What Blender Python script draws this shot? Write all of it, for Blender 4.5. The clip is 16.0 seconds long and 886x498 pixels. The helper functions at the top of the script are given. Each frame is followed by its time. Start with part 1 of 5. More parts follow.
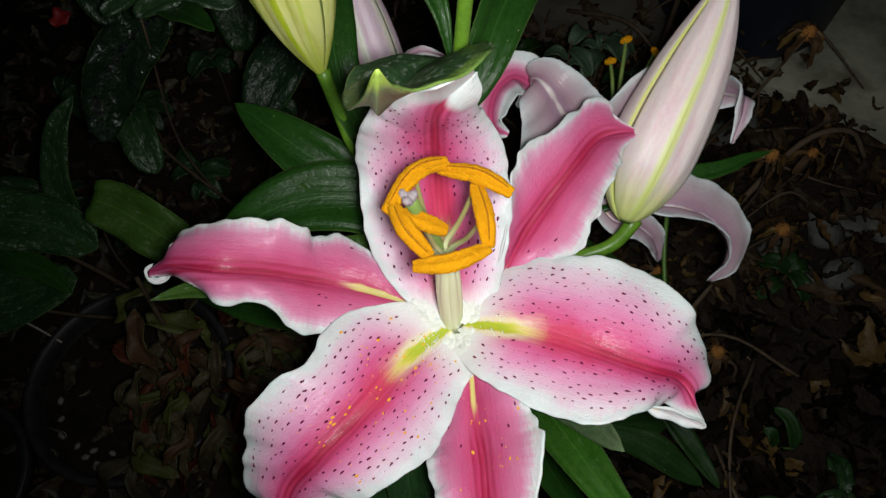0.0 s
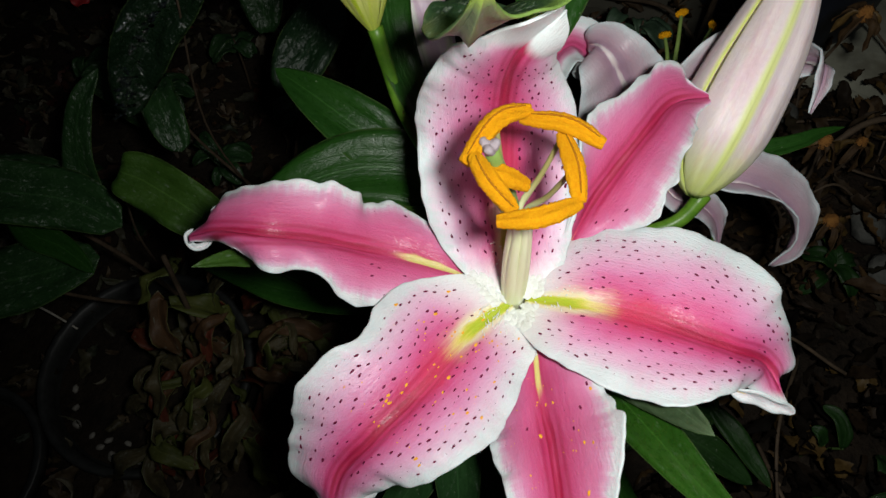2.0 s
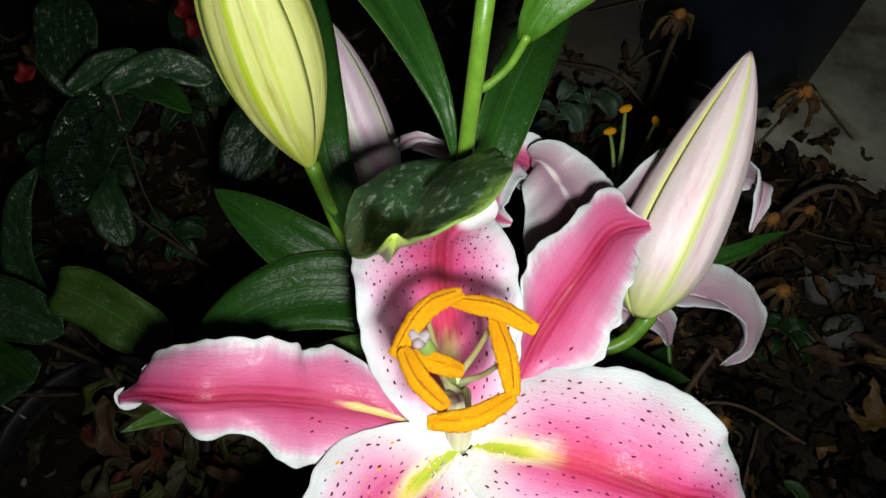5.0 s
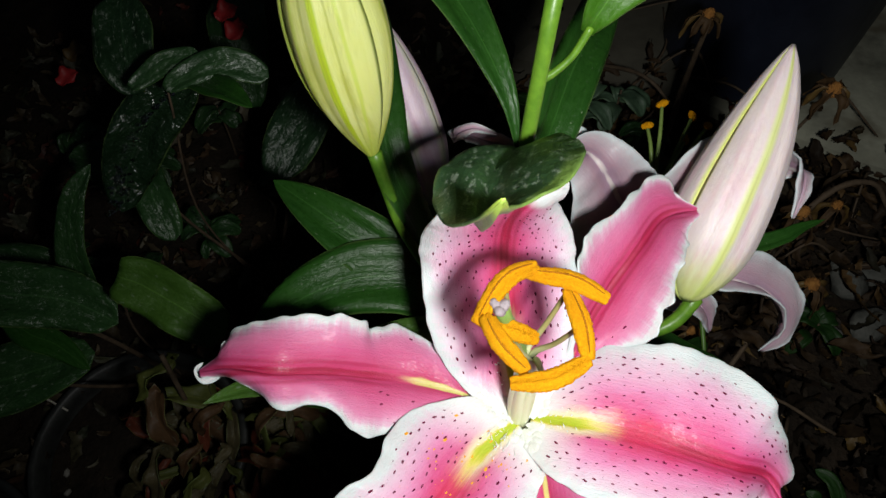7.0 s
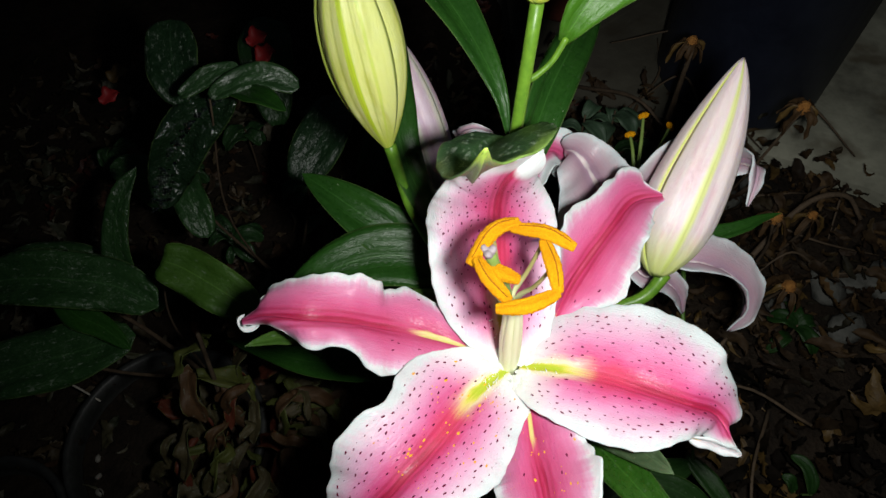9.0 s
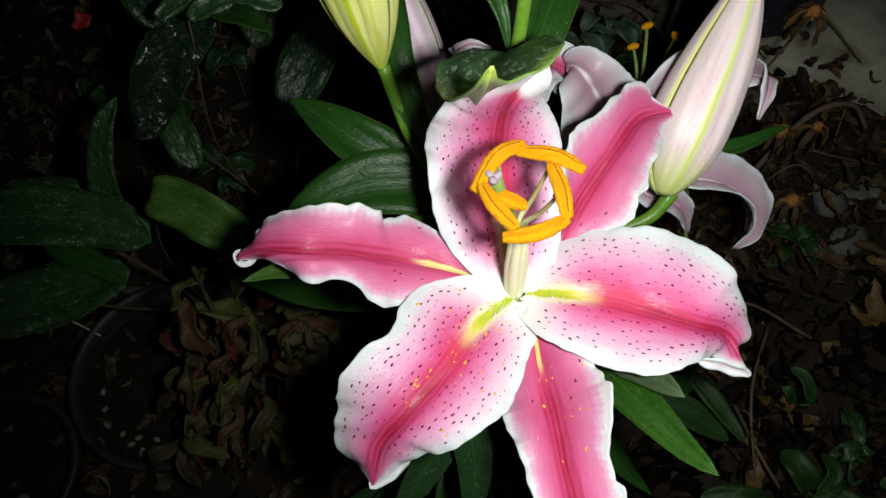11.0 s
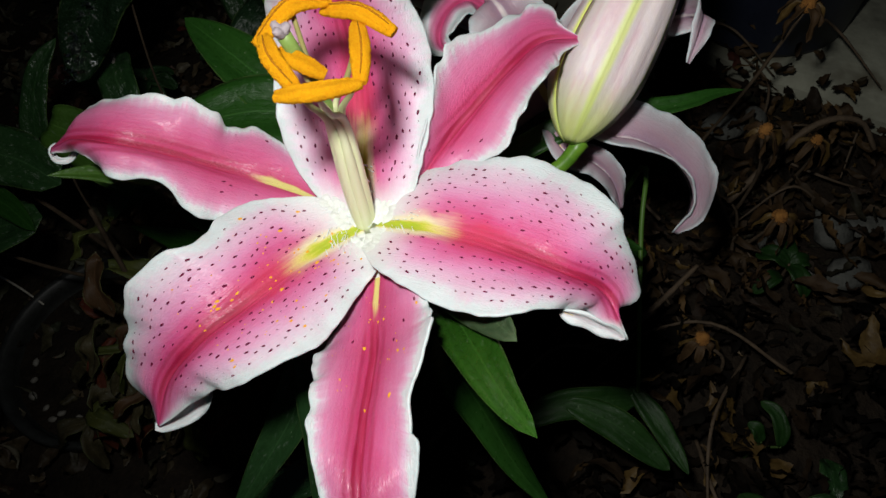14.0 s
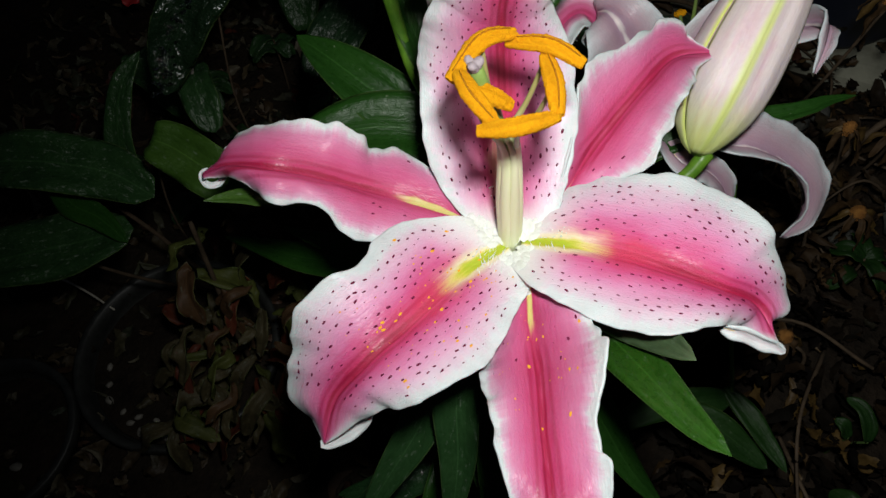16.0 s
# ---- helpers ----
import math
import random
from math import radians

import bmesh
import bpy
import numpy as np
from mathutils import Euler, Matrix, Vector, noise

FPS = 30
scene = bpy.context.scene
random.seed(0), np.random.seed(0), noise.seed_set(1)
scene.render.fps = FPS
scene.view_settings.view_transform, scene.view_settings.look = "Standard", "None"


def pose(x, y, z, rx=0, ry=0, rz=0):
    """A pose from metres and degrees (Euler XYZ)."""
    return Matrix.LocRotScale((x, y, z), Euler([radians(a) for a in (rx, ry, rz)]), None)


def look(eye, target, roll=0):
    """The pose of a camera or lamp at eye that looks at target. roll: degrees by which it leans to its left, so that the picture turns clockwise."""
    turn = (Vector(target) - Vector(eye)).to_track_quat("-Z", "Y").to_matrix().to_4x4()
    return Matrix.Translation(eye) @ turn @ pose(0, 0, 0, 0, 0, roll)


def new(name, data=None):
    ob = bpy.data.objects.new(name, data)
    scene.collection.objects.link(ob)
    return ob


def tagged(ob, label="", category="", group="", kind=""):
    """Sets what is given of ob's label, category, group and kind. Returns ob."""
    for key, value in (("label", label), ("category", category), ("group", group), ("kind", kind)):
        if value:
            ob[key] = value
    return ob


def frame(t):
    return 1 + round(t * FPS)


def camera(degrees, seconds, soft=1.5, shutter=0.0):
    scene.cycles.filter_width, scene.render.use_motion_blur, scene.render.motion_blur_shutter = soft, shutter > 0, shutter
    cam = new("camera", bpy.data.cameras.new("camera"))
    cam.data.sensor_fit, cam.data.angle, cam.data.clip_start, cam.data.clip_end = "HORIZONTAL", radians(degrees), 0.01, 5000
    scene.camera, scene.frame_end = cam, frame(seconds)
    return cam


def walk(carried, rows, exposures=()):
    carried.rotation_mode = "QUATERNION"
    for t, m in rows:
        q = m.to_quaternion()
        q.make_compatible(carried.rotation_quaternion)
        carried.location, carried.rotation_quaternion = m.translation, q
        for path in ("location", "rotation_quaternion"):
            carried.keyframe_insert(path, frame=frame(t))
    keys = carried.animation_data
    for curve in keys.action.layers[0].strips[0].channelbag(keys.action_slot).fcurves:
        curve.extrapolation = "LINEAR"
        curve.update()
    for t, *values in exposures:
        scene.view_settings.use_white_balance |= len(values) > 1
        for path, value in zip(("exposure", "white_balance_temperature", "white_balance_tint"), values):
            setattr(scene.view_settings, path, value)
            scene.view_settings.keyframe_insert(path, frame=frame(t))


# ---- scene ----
cam = camera(65.1, 16.0)
METRES, EYE, TILT, LEAN, TURN = 0.48, 0.535, -62.0, 0.0, 0.0
ROWS = [
    (0.0, 0.0, 0.0, 0.0, 0.0, 0.0, -0.0),
    (0.5, 0.0345, 0.0051, -0.0064, 1.23, 0.61, 0.07),
    (1.0, 0.0071, 0.0251, -0.0241, 1.88, 0.46, -1.57),
    (1.5, -0.0281, 0.0213, -0.0246, 1.38, 0.81, -1.01),
    (2.0, -0.0358, 0.0343, -0.0228, 0.41, 0.33, -0.89),
    (2.5, -0.0144, 0.0391, -0.0136, -0.47, -0.39, -1.55),
    (3.0, 0.0558, 0.038, 0.0071, -0.09, 1.41, -2.93),
    (3.5, 0.0862, -0.0112, 0.032, 1.98, 3.23, -3.05),
    (4.0, 0.0798, -0.0191, 0.0611, 0.69, 3.3, -1.96),
    (4.5, 0.0265, 0.0326, 0.0612, -2.11, 2.74, 0.77),
    (5.0, -0.0172, 0.0418, 0.0541, -1.97, 2.14, 1.04),
    (7.5, -0.0513, 0.0004, 0.0251, -1.06, 3.13, 1.02),
    (8.0, -0.041, -0.0494, -0.0069, -0.6, 4.76, -0.38),
    (8.5, -0.044, -0.0651, -0.0133, -0.26, 5.73, -0.09),
    (11.0, -0.0532, -0.0454, -0.0067, -0.79, -1.02, 2.17),
    (11.5, -0.0195, -0.019, -0.0505, -0.34, -2.95, 1.9),
    (12.0, 0.0221, 0.015, -0.0681, -1.43, 0.11, -0.26),
    (12.5, 0.0053, 0.0194, -0.0679, -0.17, 0.78, -1.67),
    (13.0, 0.0145, 0.0206, -0.0574, -0.25, 0.92, -2.04),
    (13.5, 0.0666, 0.0447, -0.0704, 1.27, 1.35, -3.21),
    (14.0, 0.0821, 0.0375, -0.0907, 3.03, 3.4, -3.36),
    (14.5, 0.0535, 0.0193, -0.0886, 2.94, 4.37, -3.11),
    (15.0, 0.01, 0.009, -0.088, 3.35, 4.21, -2.76),
    (15.5, 0.0089, 0.0138, -0.0876, 2.86, 3.97, -2.53),
    (16.0, -0.0061, 0.0216, -0.0767, 3.85, 2.37, -2.32),
]
EXPOSURES = [(0.0, -0.27), (2.0, -0.22), (3.0, -0.31), (3.5, -0.25), (4.0, 0.14), (5.0, 0.14), (7.5, 0.05), (8.5, 0.16), (11.0, 0.16), (11.6, 0.12), (12.2, -0.06), (12.5, -0.13), (16.0, -0.16)]
walk(cam, [(t, pose(0, 0, EYE, TILT, LEAN, TURN) @ pose(METRES * x, METRES * y, METRES * z, 90 + pitch, roll, yaw)) for t, x, y, z, yaw, pitch, roll in ROWS], EXPOSURES)

# ---- light: night, with the torch beside the lens ----
world = bpy.data.worlds.new("night")
world.use_nodes = True
world.node_tree.nodes["Background"].inputs[0].default_value = (0.5, 0.6, 0.8, 1)
world.node_tree.nodes["Background"].inputs[1].default_value = 0.010
scene.world = world
torch_data = bpy.data.lights.new("torch", "SPOT")
torch_data.energy, torch_data.spot_size, torch_data.spot_blend = 2.96, radians(126), 1.0
torch_data.color, torch_data.shadow_soft_size = (0.975, 0.98, 0.95), 0.010
torch = new("torch", torch_data)
torch.matrix_world = look((0.011, -0.001, 0.535), (0.088, 0.205, 0.25))


# ---- material helpers ----
class Nodes:
    def __init__(self, name):
        self.mat = bpy.data.materials.new(name)
        self.mat.use_nodes = True
        self.tree = self.mat.node_tree
        self.bsdf = self.tree.nodes["Principled BSDF"]

    def put(self, value, socket):
        if isinstance(value, bpy.types.NodeSocket):
            self.tree.links.new(value, socket)
        else:
            socket.default_value = value

    def add(self, kind, ins=(), out=0, **props):
        n = self.tree.nodes.new(kind)
        for k, v in props.items():
            setattr(n, k, v)
        for k, v in dict(ins).items():
            self.put(v, n.inputs[k])
        return n.outputs[out]

    def math(self, op, a, b=0.0, c=0.0, clamp=False):
        return self.add("ShaderNodeMath", {0: a, 1: b, 2: c}, operation=op, use_clamp=clamp)

    def step(self, x, a, b):
        return self.add("ShaderNodeMapRange", {0: x, 1: a, 2: b, 3: 0.0, 4: 1.0}, interpolation_type="SMOOTHSTEP")

    def mix(self, f, a, b, blend="MIX"):
        n = self.tree.nodes.new("ShaderNodeMix")
        n.data_type, n.blend_type = "RGBA", blend
        self.put(f, n.inputs[0]), self.put(a, n.inputs[6]), self.put(b, n.inputs[7])
        return n.outputs[2]

    def ramp(self, f, stops):
        n = self.tree.nodes.new("ShaderNodeValToRGB")
        e = n.color_ramp.elements
        while len(e) < len(stops):
            e.new(0.5)
        for el, (p, c) in zip(e, stops):
            el.position, el.color = p, (*c, 1)
        self.put(f, n.inputs[0])
        return n.outputs[0]

    def noise(self, vector, scale, detail=4.0, rough=0.55, out=0):
        return self.add("ShaderNodeTexNoise", {"Vector": vector, "Scale": scale, "Detail": detail, "Roughness": rough}, out)

    def scaled(self, vector, sx, sy, sz=1.0):
        return self.add("ShaderNodeMapping", {"Vector": vector, "Scale": (sx, sy, sz)})

    def uv(self, name):
        return self.add("ShaderNodeUVMap", uv_map=name)

    def place(self):
        return self.add("ShaderNodeNewGeometry")

    def bump(self, height, strength, distance):
        self.put(self.add("ShaderNodeBump", {"Height": height, "Strength": strength, "Distance": distance}), self.bsdf.inputs["Normal"])

    def done(self, colour, rough=0.5, spec=0.5, metal=0.0):
        self.put(colour, self.bsdf.inputs["Base Color"])
        self.put(rough, self.bsdf.inputs["Roughness"])
        self.put(spec, self.bsdf.inputs["Specular IOR Level"])
        self.put(metal, self.bsdf.inputs["Metallic"])
        return self.mat


def split(m, name="UVMap"):
    s = m.tree.nodes.new("ShaderNodeSeparateXYZ")
    m.put(m.uv(name), s.inputs[0])
    e = m.math("ABSOLUTE", m.math("SUBTRACT", m.math("MULTIPLY", s.outputs[1], 2.0), 1.0))
    return s.outputs[0], e


def petal_material(name, stops, nectary, curled=0.0, lines=0.85, bare=0.29):
    """Tepal: crimson along the midrib, paling to a white margin; nectary: strength of the green-yellow base."""
    m = Nodes(name)
    u, e = split(m)
    mm = m.uv("mm")
    across = m.tree.nodes.new("ShaderNodeSeparateXYZ")
    m.put(mm, across.inputs[0])
    fine = m.noise(m.scaled(mm, 70, 1300), 1.0, 3.0)
    cell = m.noise(m.scaled(mm, 900, 1900), 1.0, 3.0, 0.65)
    wrinkle = m.noise(m.scaled(mm, 260, 420), 1.0, 4.0, 0.6)
    soft = m.noise(m.scaled(mm, 45, 160), 1.0, 3.0)
    blot = m.noise(m.scaled(mm, 70, 70), 1.0, 2.0)
    ee = m.math("ADD", e, m.math("MULTIPLY_ADD", soft, 0.22, -0.11))
    ee = m.math("ADD", ee, m.math("MULTIPLY_ADD", blot, 0.24, -0.12))
    ee = m.math("ADD", ee, m.math("MULTIPLY_ADD", fine, 0.06, -0.03))
    rays = m.noise(m.scaled(mm, 650, 55), 1.0, 3.0, 0.6)
    ee = m.math("ADD", ee, m.math("MULTIPLY", m.math("MULTIPLY_ADD", rays, 0.24, -0.12), m.step(e, 0.5, 0.9)))
    c = m.ramp(ee, stops)
    tip = m.math("MULTIPLY", m.step(u, 0.70, 0.95), m.math("SUBTRACT", 1.0, m.step(ee, 0.45, 0.8)))
    c = m.mix(m.math("MULTIPLY", tip, 0.5 if nectary else 0.0), c, (0.46, 0.035, 0.14, 1))
    # two crimson lines beside the midrib groove
    d = m.math("ABSOLUTE", m.math("ADD", across.outputs[1], m.math("MULTIPLY_ADD", soft, 0.0016, -0.0008)))
    line = m.math("SUBTRACT", 1.0, m.step(m.math("ABSOLUTE", m.math("SUBTRACT", d, 0.0009)), 0.0002, 0.0007))
    second = m.math("SUBTRACT", 1.0, m.step(m.math("ABSOLUTE", m.math("SUBTRACT", d, 0.0028)), 0.0001, 0.0008))
    line = m.math("MAXIMUM", line, m.math("MULTIPLY", second, 0.5))
    line = m.math("MULTIPLY", line, m.math("MULTIPLY", m.step(u, 0.22, 0.36), m.math("SUBTRACT", 1.0, m.step(u, 0.86, 0.98))))
    c = m.mix(m.math("MULTIPLY", line, lines), c, (0.33, 0.006, 0.045, 1))
    if curled:
        c = m.mix(m.step(m.math("ADD", u, m.math("MULTIPLY", e, 0.06)), curled, curled + 0.05), c, (0.62, 0.67, 0.66, 1))
    white = m.math("SUBTRACT", 1.0, m.step(m.math("ADD", u, m.math("MULTIPLY", soft, 0.10)), bare * 0.3, bare))
    coral = m.math("MULTIPLY", m.math("MULTIPLY", m.step(u, 0.20, 0.30), m.math("SUBTRACT", 1.0, m.step(u, 0.36, 0.56))), m.math("SUBTRACT", 1.0, m.step(ee, 0.05, 0.30)))
    c = m.mix(m.math("MULTIPLY", coral, 0.6 if nectary > 0.5 else 0.0), c, (0.68, 0.05, 0.12, 1))
    if nectary > 0.5:
        c = m.mix(m.math("MULTIPLY", white, m.step(ee, 0.02, 0.2)), c, (0.80, 0.82, 0.79, 1))
    wob = m.math("ADD", u, m.math("MULTIPLY_ADD", fine, 0.10, -0.05))
    halo = m.math("MULTIPLY", m.math("SUBTRACT", 1.0, m.step(wob, 0.20, 0.33)), m.math("SUBTRACT", 1.0, m.step(ee, 0.12, 0.28)))
    c = m.mix(m.math("MULTIPLY", halo, 0.9 if nectary > 0.5 else 0.0), c, (0.80, 0.74, 0.46, 1))
    yel = m.math("MULTIPLY", m.math("SUBTRACT", 1.0, m.step(wob, 0.16, 0.16 + 0.12 * nectary + 0.06)), m.math("SUBTRACT", 1.0, m.step(ee, 0.06, 0.09 + 0.05 * nectary)))
    c = m.mix(yel, c, (0.76, 0.62, 0.07, 1) if nectary > 0.5 else (0.78, 0.60, 0.26, 1))
    green = m.math("MULTIPLY", m.math("SUBTRACT", 1.0, m.step(wob, 0.15, 0.25)), m.math("SUBTRACT", 1.0, m.step(ee, 0.05, 0.13)))
    c = m.mix(m.math("MULTIPLY", green, nectary), c, (0.42, 0.50, 0.02, 1))
    c = m.mix(m.math("MULTIPLY_ADD", fine, 0.4, -0.15, clamp=True), c, m.mix(0.20, c, (0.84, 0.80, 0.83, 1)))
    c = m.mix(m.math("MULTIPLY_ADD", cell, 0.9, -0.3, clamp=True), c, m.mix(1.0, c, (0.86, 0.80, 0.83, 1), "MULTIPLY"))
    h = m.math("ADD", m.math("MULTIPLY", fine, 0.45), m.math("ADD", m.math("MULTIPLY", cell, 1.0), m.math("MULTIPLY", wrinkle, 0.6)))
    m.bump(h, 0.58, 0.0005)
    # a thin waxy film with its own soft streaks
    film = m.math("ADD", m.noise(m.scaled(mm, 110, 900), 1.0, 3.0), m.math("MULTIPLY", m.noise(m.scaled(mm, 330, 520), 1.0, 2.0), 1.2))
    m.put(m.add("ShaderNodeBump", {"Height": film, "Strength": 0.45, "Distance": 0.0005}), m.bsdf.inputs["Coat Normal"])
    m.bsdf.inputs["Coat Weight"].default_value = 0.20
    m.bsdf.inputs["Coat Roughness"].default_value = 0.26
    m.bsdf.inputs["Coat IOR"].default_value = 1.45
    m.bsdf.inputs["Subsurface Weight"].default_value = 0.18
    m.bsdf.inputs["Subsurface Radius"].default_value = (0.003, 0.0015, 0.0015)
    m.bsdf.inputs["Subsurface Scale"].default_value = 1.0
    return m.done(c, m.math("MULTIPLY_ADD", cell, 0.22, 0.38), 0.28)


def leaf_material(name, low, high, rough=0.32, dirt=0.0, vein=900.0, tip=None, crinkle=1.0, spec=0.5):
    m = Nodes(name)
    u, e = split(m)
    mm = m.uv("mm")
    stripe = m.noise(m.scaled(mm, 30, vein), 1.0, 2.0)
    patch = m.noise(m.scaled(mm, 60, 90), 1.0, 4.0)
    grain = m.noise(m.scaled(mm, 420, 700), 1.0, 4.0, 0.65)
    c = m.mix(m.math("MULTIPLY_ADD", patch, 1.6, -0.3, clamp=True), (*low, 1), (*high, 1))
    c = m.mix(m.math("MULTIPLY", stripe, 0.30), c, (*[v * 1.8 for v in high], 1))
    c = m.mix(m.math("MULTIPLY_ADD", grain, 1.4, -0.4, clamp=True), m.mix(1.0, c, (0.62, 0.66, 0.62, 1), "MULTIPLY"), c)
    rib = m.math("SUBTRACT", 1.0, m.step(e, 0.0, 0.05))
    c = m.mix(m.math("MULTIPLY", rib, 0.28), c, (*[v * 2.0 + 0.01 for v in high], 1))
    margin = m.step(e, 0.93, 1.0)
    c = m.mix(m.math("MULTIPLY", margin, 0.22), c, (0.22, 0.34, 0.10, 1))
    speck = m.step(m.noise(m.scaled(mm, 500, 900), 1.0, 2.0), 0.70, 0.76)
    c = m.mix(m.math("MULTIPLY", speck, 0.35), c, (0.30, 0.36, 0.24, 1))
    if dirt:
        d = m.step(m.noise(m.scaled(mm, 160, 420), 1.0, 5.0, 0.7), 0.59 - 0.07 * dirt, 0.72 - 0.07 * dirt)
        c = m.mix(m.math("MULTIPLY", d, dirt), c, (0.30, 0.36, 0.29, 1))
    if tip:
        sides = m.tree.nodes.new("ShaderNodeSeparateXYZ")
        m.put(m.uv("UVMap"), sides.inputs[0])
        lip = m.math("MULTIPLY", m.math("SUBTRACT", 1.0, m.step(sides.outputs[1], 0.07, 0.12)), m.step(u, 0.35, 0.6))
        c = m.mix(m.math("MULTIPLY", lip, 0.8), c, (0.16, 0.26, 0.05, 1))
        c = m.mix(m.step(u, 0.90, 0.96), c, (*tip, 1))
    m.bump(m.math("ADD", m.math("MULTIPLY", stripe, 0.35), m.math("ADD", m.math("MULTIPLY", patch, 2.2 * crinkle), m.math("MULTIPLY", grain, 0.55))), 0.6, 0.0009)
    return m.done(c, m.math("MULTIPLY_ADD", grain, 0.35, rough - 0.16), spec)


def plain_material(name, low, high, scale, rough=0.6, bump=0.4, distance=0.001, spec=0.4, third=None, dark_patch=None):
    m = Nodes(name)
    p = m.place()
    a = m.noise(p, scale, 5.0)
    b = m.noise(p, scale * 5.3, 4.0, 0.65)
    f = m.math("MULTIPLY_ADD", m.math("ADD", a, m.math("MULTIPLY", b, 0.6)), 2.2, -1.25, clamp=True)
    c = m.mix(f, (*low, 1), (*high, 1))
    if third:
        c = m.mix(m.math("MULTIPLY", m.step(m.noise(p, scale * 2.1, 3.0), 0.55, 0.7), 0.7), c, (*third, 1))
    # Darker brown round a given centre, with a noise-broken edge
    if dark_patch:
        away = m.add("ShaderNodeVectorMath", {0: p, 1: dark_patch[:3]}, 1, operation="DISTANCE")
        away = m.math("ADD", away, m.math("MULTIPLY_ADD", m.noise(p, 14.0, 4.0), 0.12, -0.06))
        c = m.mix(m.math("MULTIPLY_ADD", m.step(away, dark_patch[3] * 0.6, dark_patch[3]), -0.85, 0.85), c, (0.040, 0.034, 0.024, 1))
    m.bump(m.math("ADD", b, a), bump, distance)
    return m.done(c, rough, spec)


def varied_material(name, colours, rough=0.55, spec=0.35):
    """Dead or loose matter: a colour for each island, with blotches."""
    m = Nodes(name)
    rnd = m.add("ShaderNodeNewGeometry", (), 8)
    p = m.place()
    n = len(colours)
    c = m.ramp(rnd, [((i + 0.5) / n, col) for i, col in enumerate(colours)])
    a = m.noise(p, 240.0, 5.0, 0.65)
    c = m.mix(m.math("MULTIPLY_ADD", a, 1.3, -0.25, clamp=True), m.mix(1.0, c, (0.30, 0.25, 0.22, 1), "MULTIPLY"), c)
    m.bump(a, 0.5, 0.001)
    return m.done(c, rough, spec)


WHITE = (0.62, 0.68, 0.68)
INNER_STOPS = [(0.0, (0.43, 0.016, 0.065)), (0.08, (0.55, 0.035, 0.13)), (0.24, (0.63, 0.085, 0.245)), (0.45, (0.70, 0.25, 0.445)), (0.64, (0.72, 0.42, 0.57)), (0.79, (0.70, 0.57, 0.65)), (0.89, (0.66, 0.69, 0.70)), (1.0, WHITE)]
INNER = petal_material("inner_petal", INNER_STOPS, 1.0)
INNER_CURLED = petal_material("curled_petal", [(0.0, (0.43, 0.016, 0.065)), (0.08, (0.55, 0.035, 0.13)), (0.27, (0.64, 0.095, 0.26)), (0.49, (0.70, 0.235, 0.43)), (0.70, (0.75, 0.45, 0.61)), (0.83, (0.77, 0.66, 0.74)), (0.93, WHITE)], 1.0, 0.86, 0.85, 0.20)
INNER_TIPPED = petal_material("tipped_petal", INNER_STOPS, 1.0, 0.935)
OUTER = petal_material("outer_petal", [(0.0, (0.42, 0.018, 0.075)), (0.10, (0.54, 0.045, 0.15)), (0.42, (0.62, 0.11, 0.265)), (0.70, (0.67, 0.22, 0.39)), (0.84, (0.70, 0.43, 0.565)), (0.92, (0.70, 0.71, 0.72)), (1.0, WHITE)], 0.35)
BACK = petal_material("petal_back", [(0.0, (0.70, 0.62, 0.60)), (0.05, (0.62, 0.52, 0.54)), (0.09, (0.36, 0.23, 0.31)), (0.30, (0.42, 0.28, 0.34)), (0.55, (0.45, 0.35, 0.40)), (0.78, (0.49, 0.45, 0.48)), (0.95, (0.56, 0.60, 0.62))], 0.0, 0.0, 0.0)
PINK_BACK = petal_material("pink_back", [(0.0, (0.58, 0.06, 0.19)), (0.22, (0.64, 0.13, 0.29)), (0.42, (0.70, 0.34, 0.48)), (0.58, (0.76, 0.72, 0.76)), (0.75, WHITE)], 0.0, 0.0, 0.4)
LEAF = leaf_material("lily_leaf", (0.008, 0.038, 0.006), (0.021, 0.074, 0.010), 0.30, 0.04, 900.0, None, 0.7, 0.2)
LEAF_FRESH = leaf_material("fresh_lily_leaf", (0.012, 0.050, 0.005), (0.028, 0.094, 0.009), 0.28, 0.15, 900.0, None, 0.9, 0.45)
LEAF_MOSS = leaf_material("mossy_green_leaf", (0.024, 0.064, 0.007), (0.046, 0.105, 0.014), 0.42, 0.2, 500.0, None, 1.5, 0.3)
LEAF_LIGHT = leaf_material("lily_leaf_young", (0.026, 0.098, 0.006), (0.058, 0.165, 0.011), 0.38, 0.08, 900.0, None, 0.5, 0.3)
LEAF_DARK = leaf_material("lily_leaf_dusty", (0.011, 0.036, 0.012), (0.024, 0.062, 0.019), 0.36, 0.5, 900.0, None, 3.0)
LEAF_HOOK = leaf_material("hooked_leaf", (0.020, 0.058, 0.022), (0.046, 0.104, 0.042), 0.42, 0.85, 900.0, (0.30, 0.42, 0.06))
LEAF_UNDER = leaf_material("leaf_underside", (0.065, 0.10, 0.045), (0.13, 0.18, 0.085), 0.45, 0.2, 900.0, (0.22, 0.32, 0.05))
LEAF_SAGE = leaf_material("grey_leaf_back", (0.040, 0.072, 0.030), (0.072, 0.115, 0.052), 0.5, 0.2)
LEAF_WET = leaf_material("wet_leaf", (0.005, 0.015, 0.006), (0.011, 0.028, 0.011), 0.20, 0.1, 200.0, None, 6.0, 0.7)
LEAF_LOW = leaf_material("low_leaf", (0.012, 0.042, 0.012), (0.026, 0.074, 0.022), 0.34, 0.25)
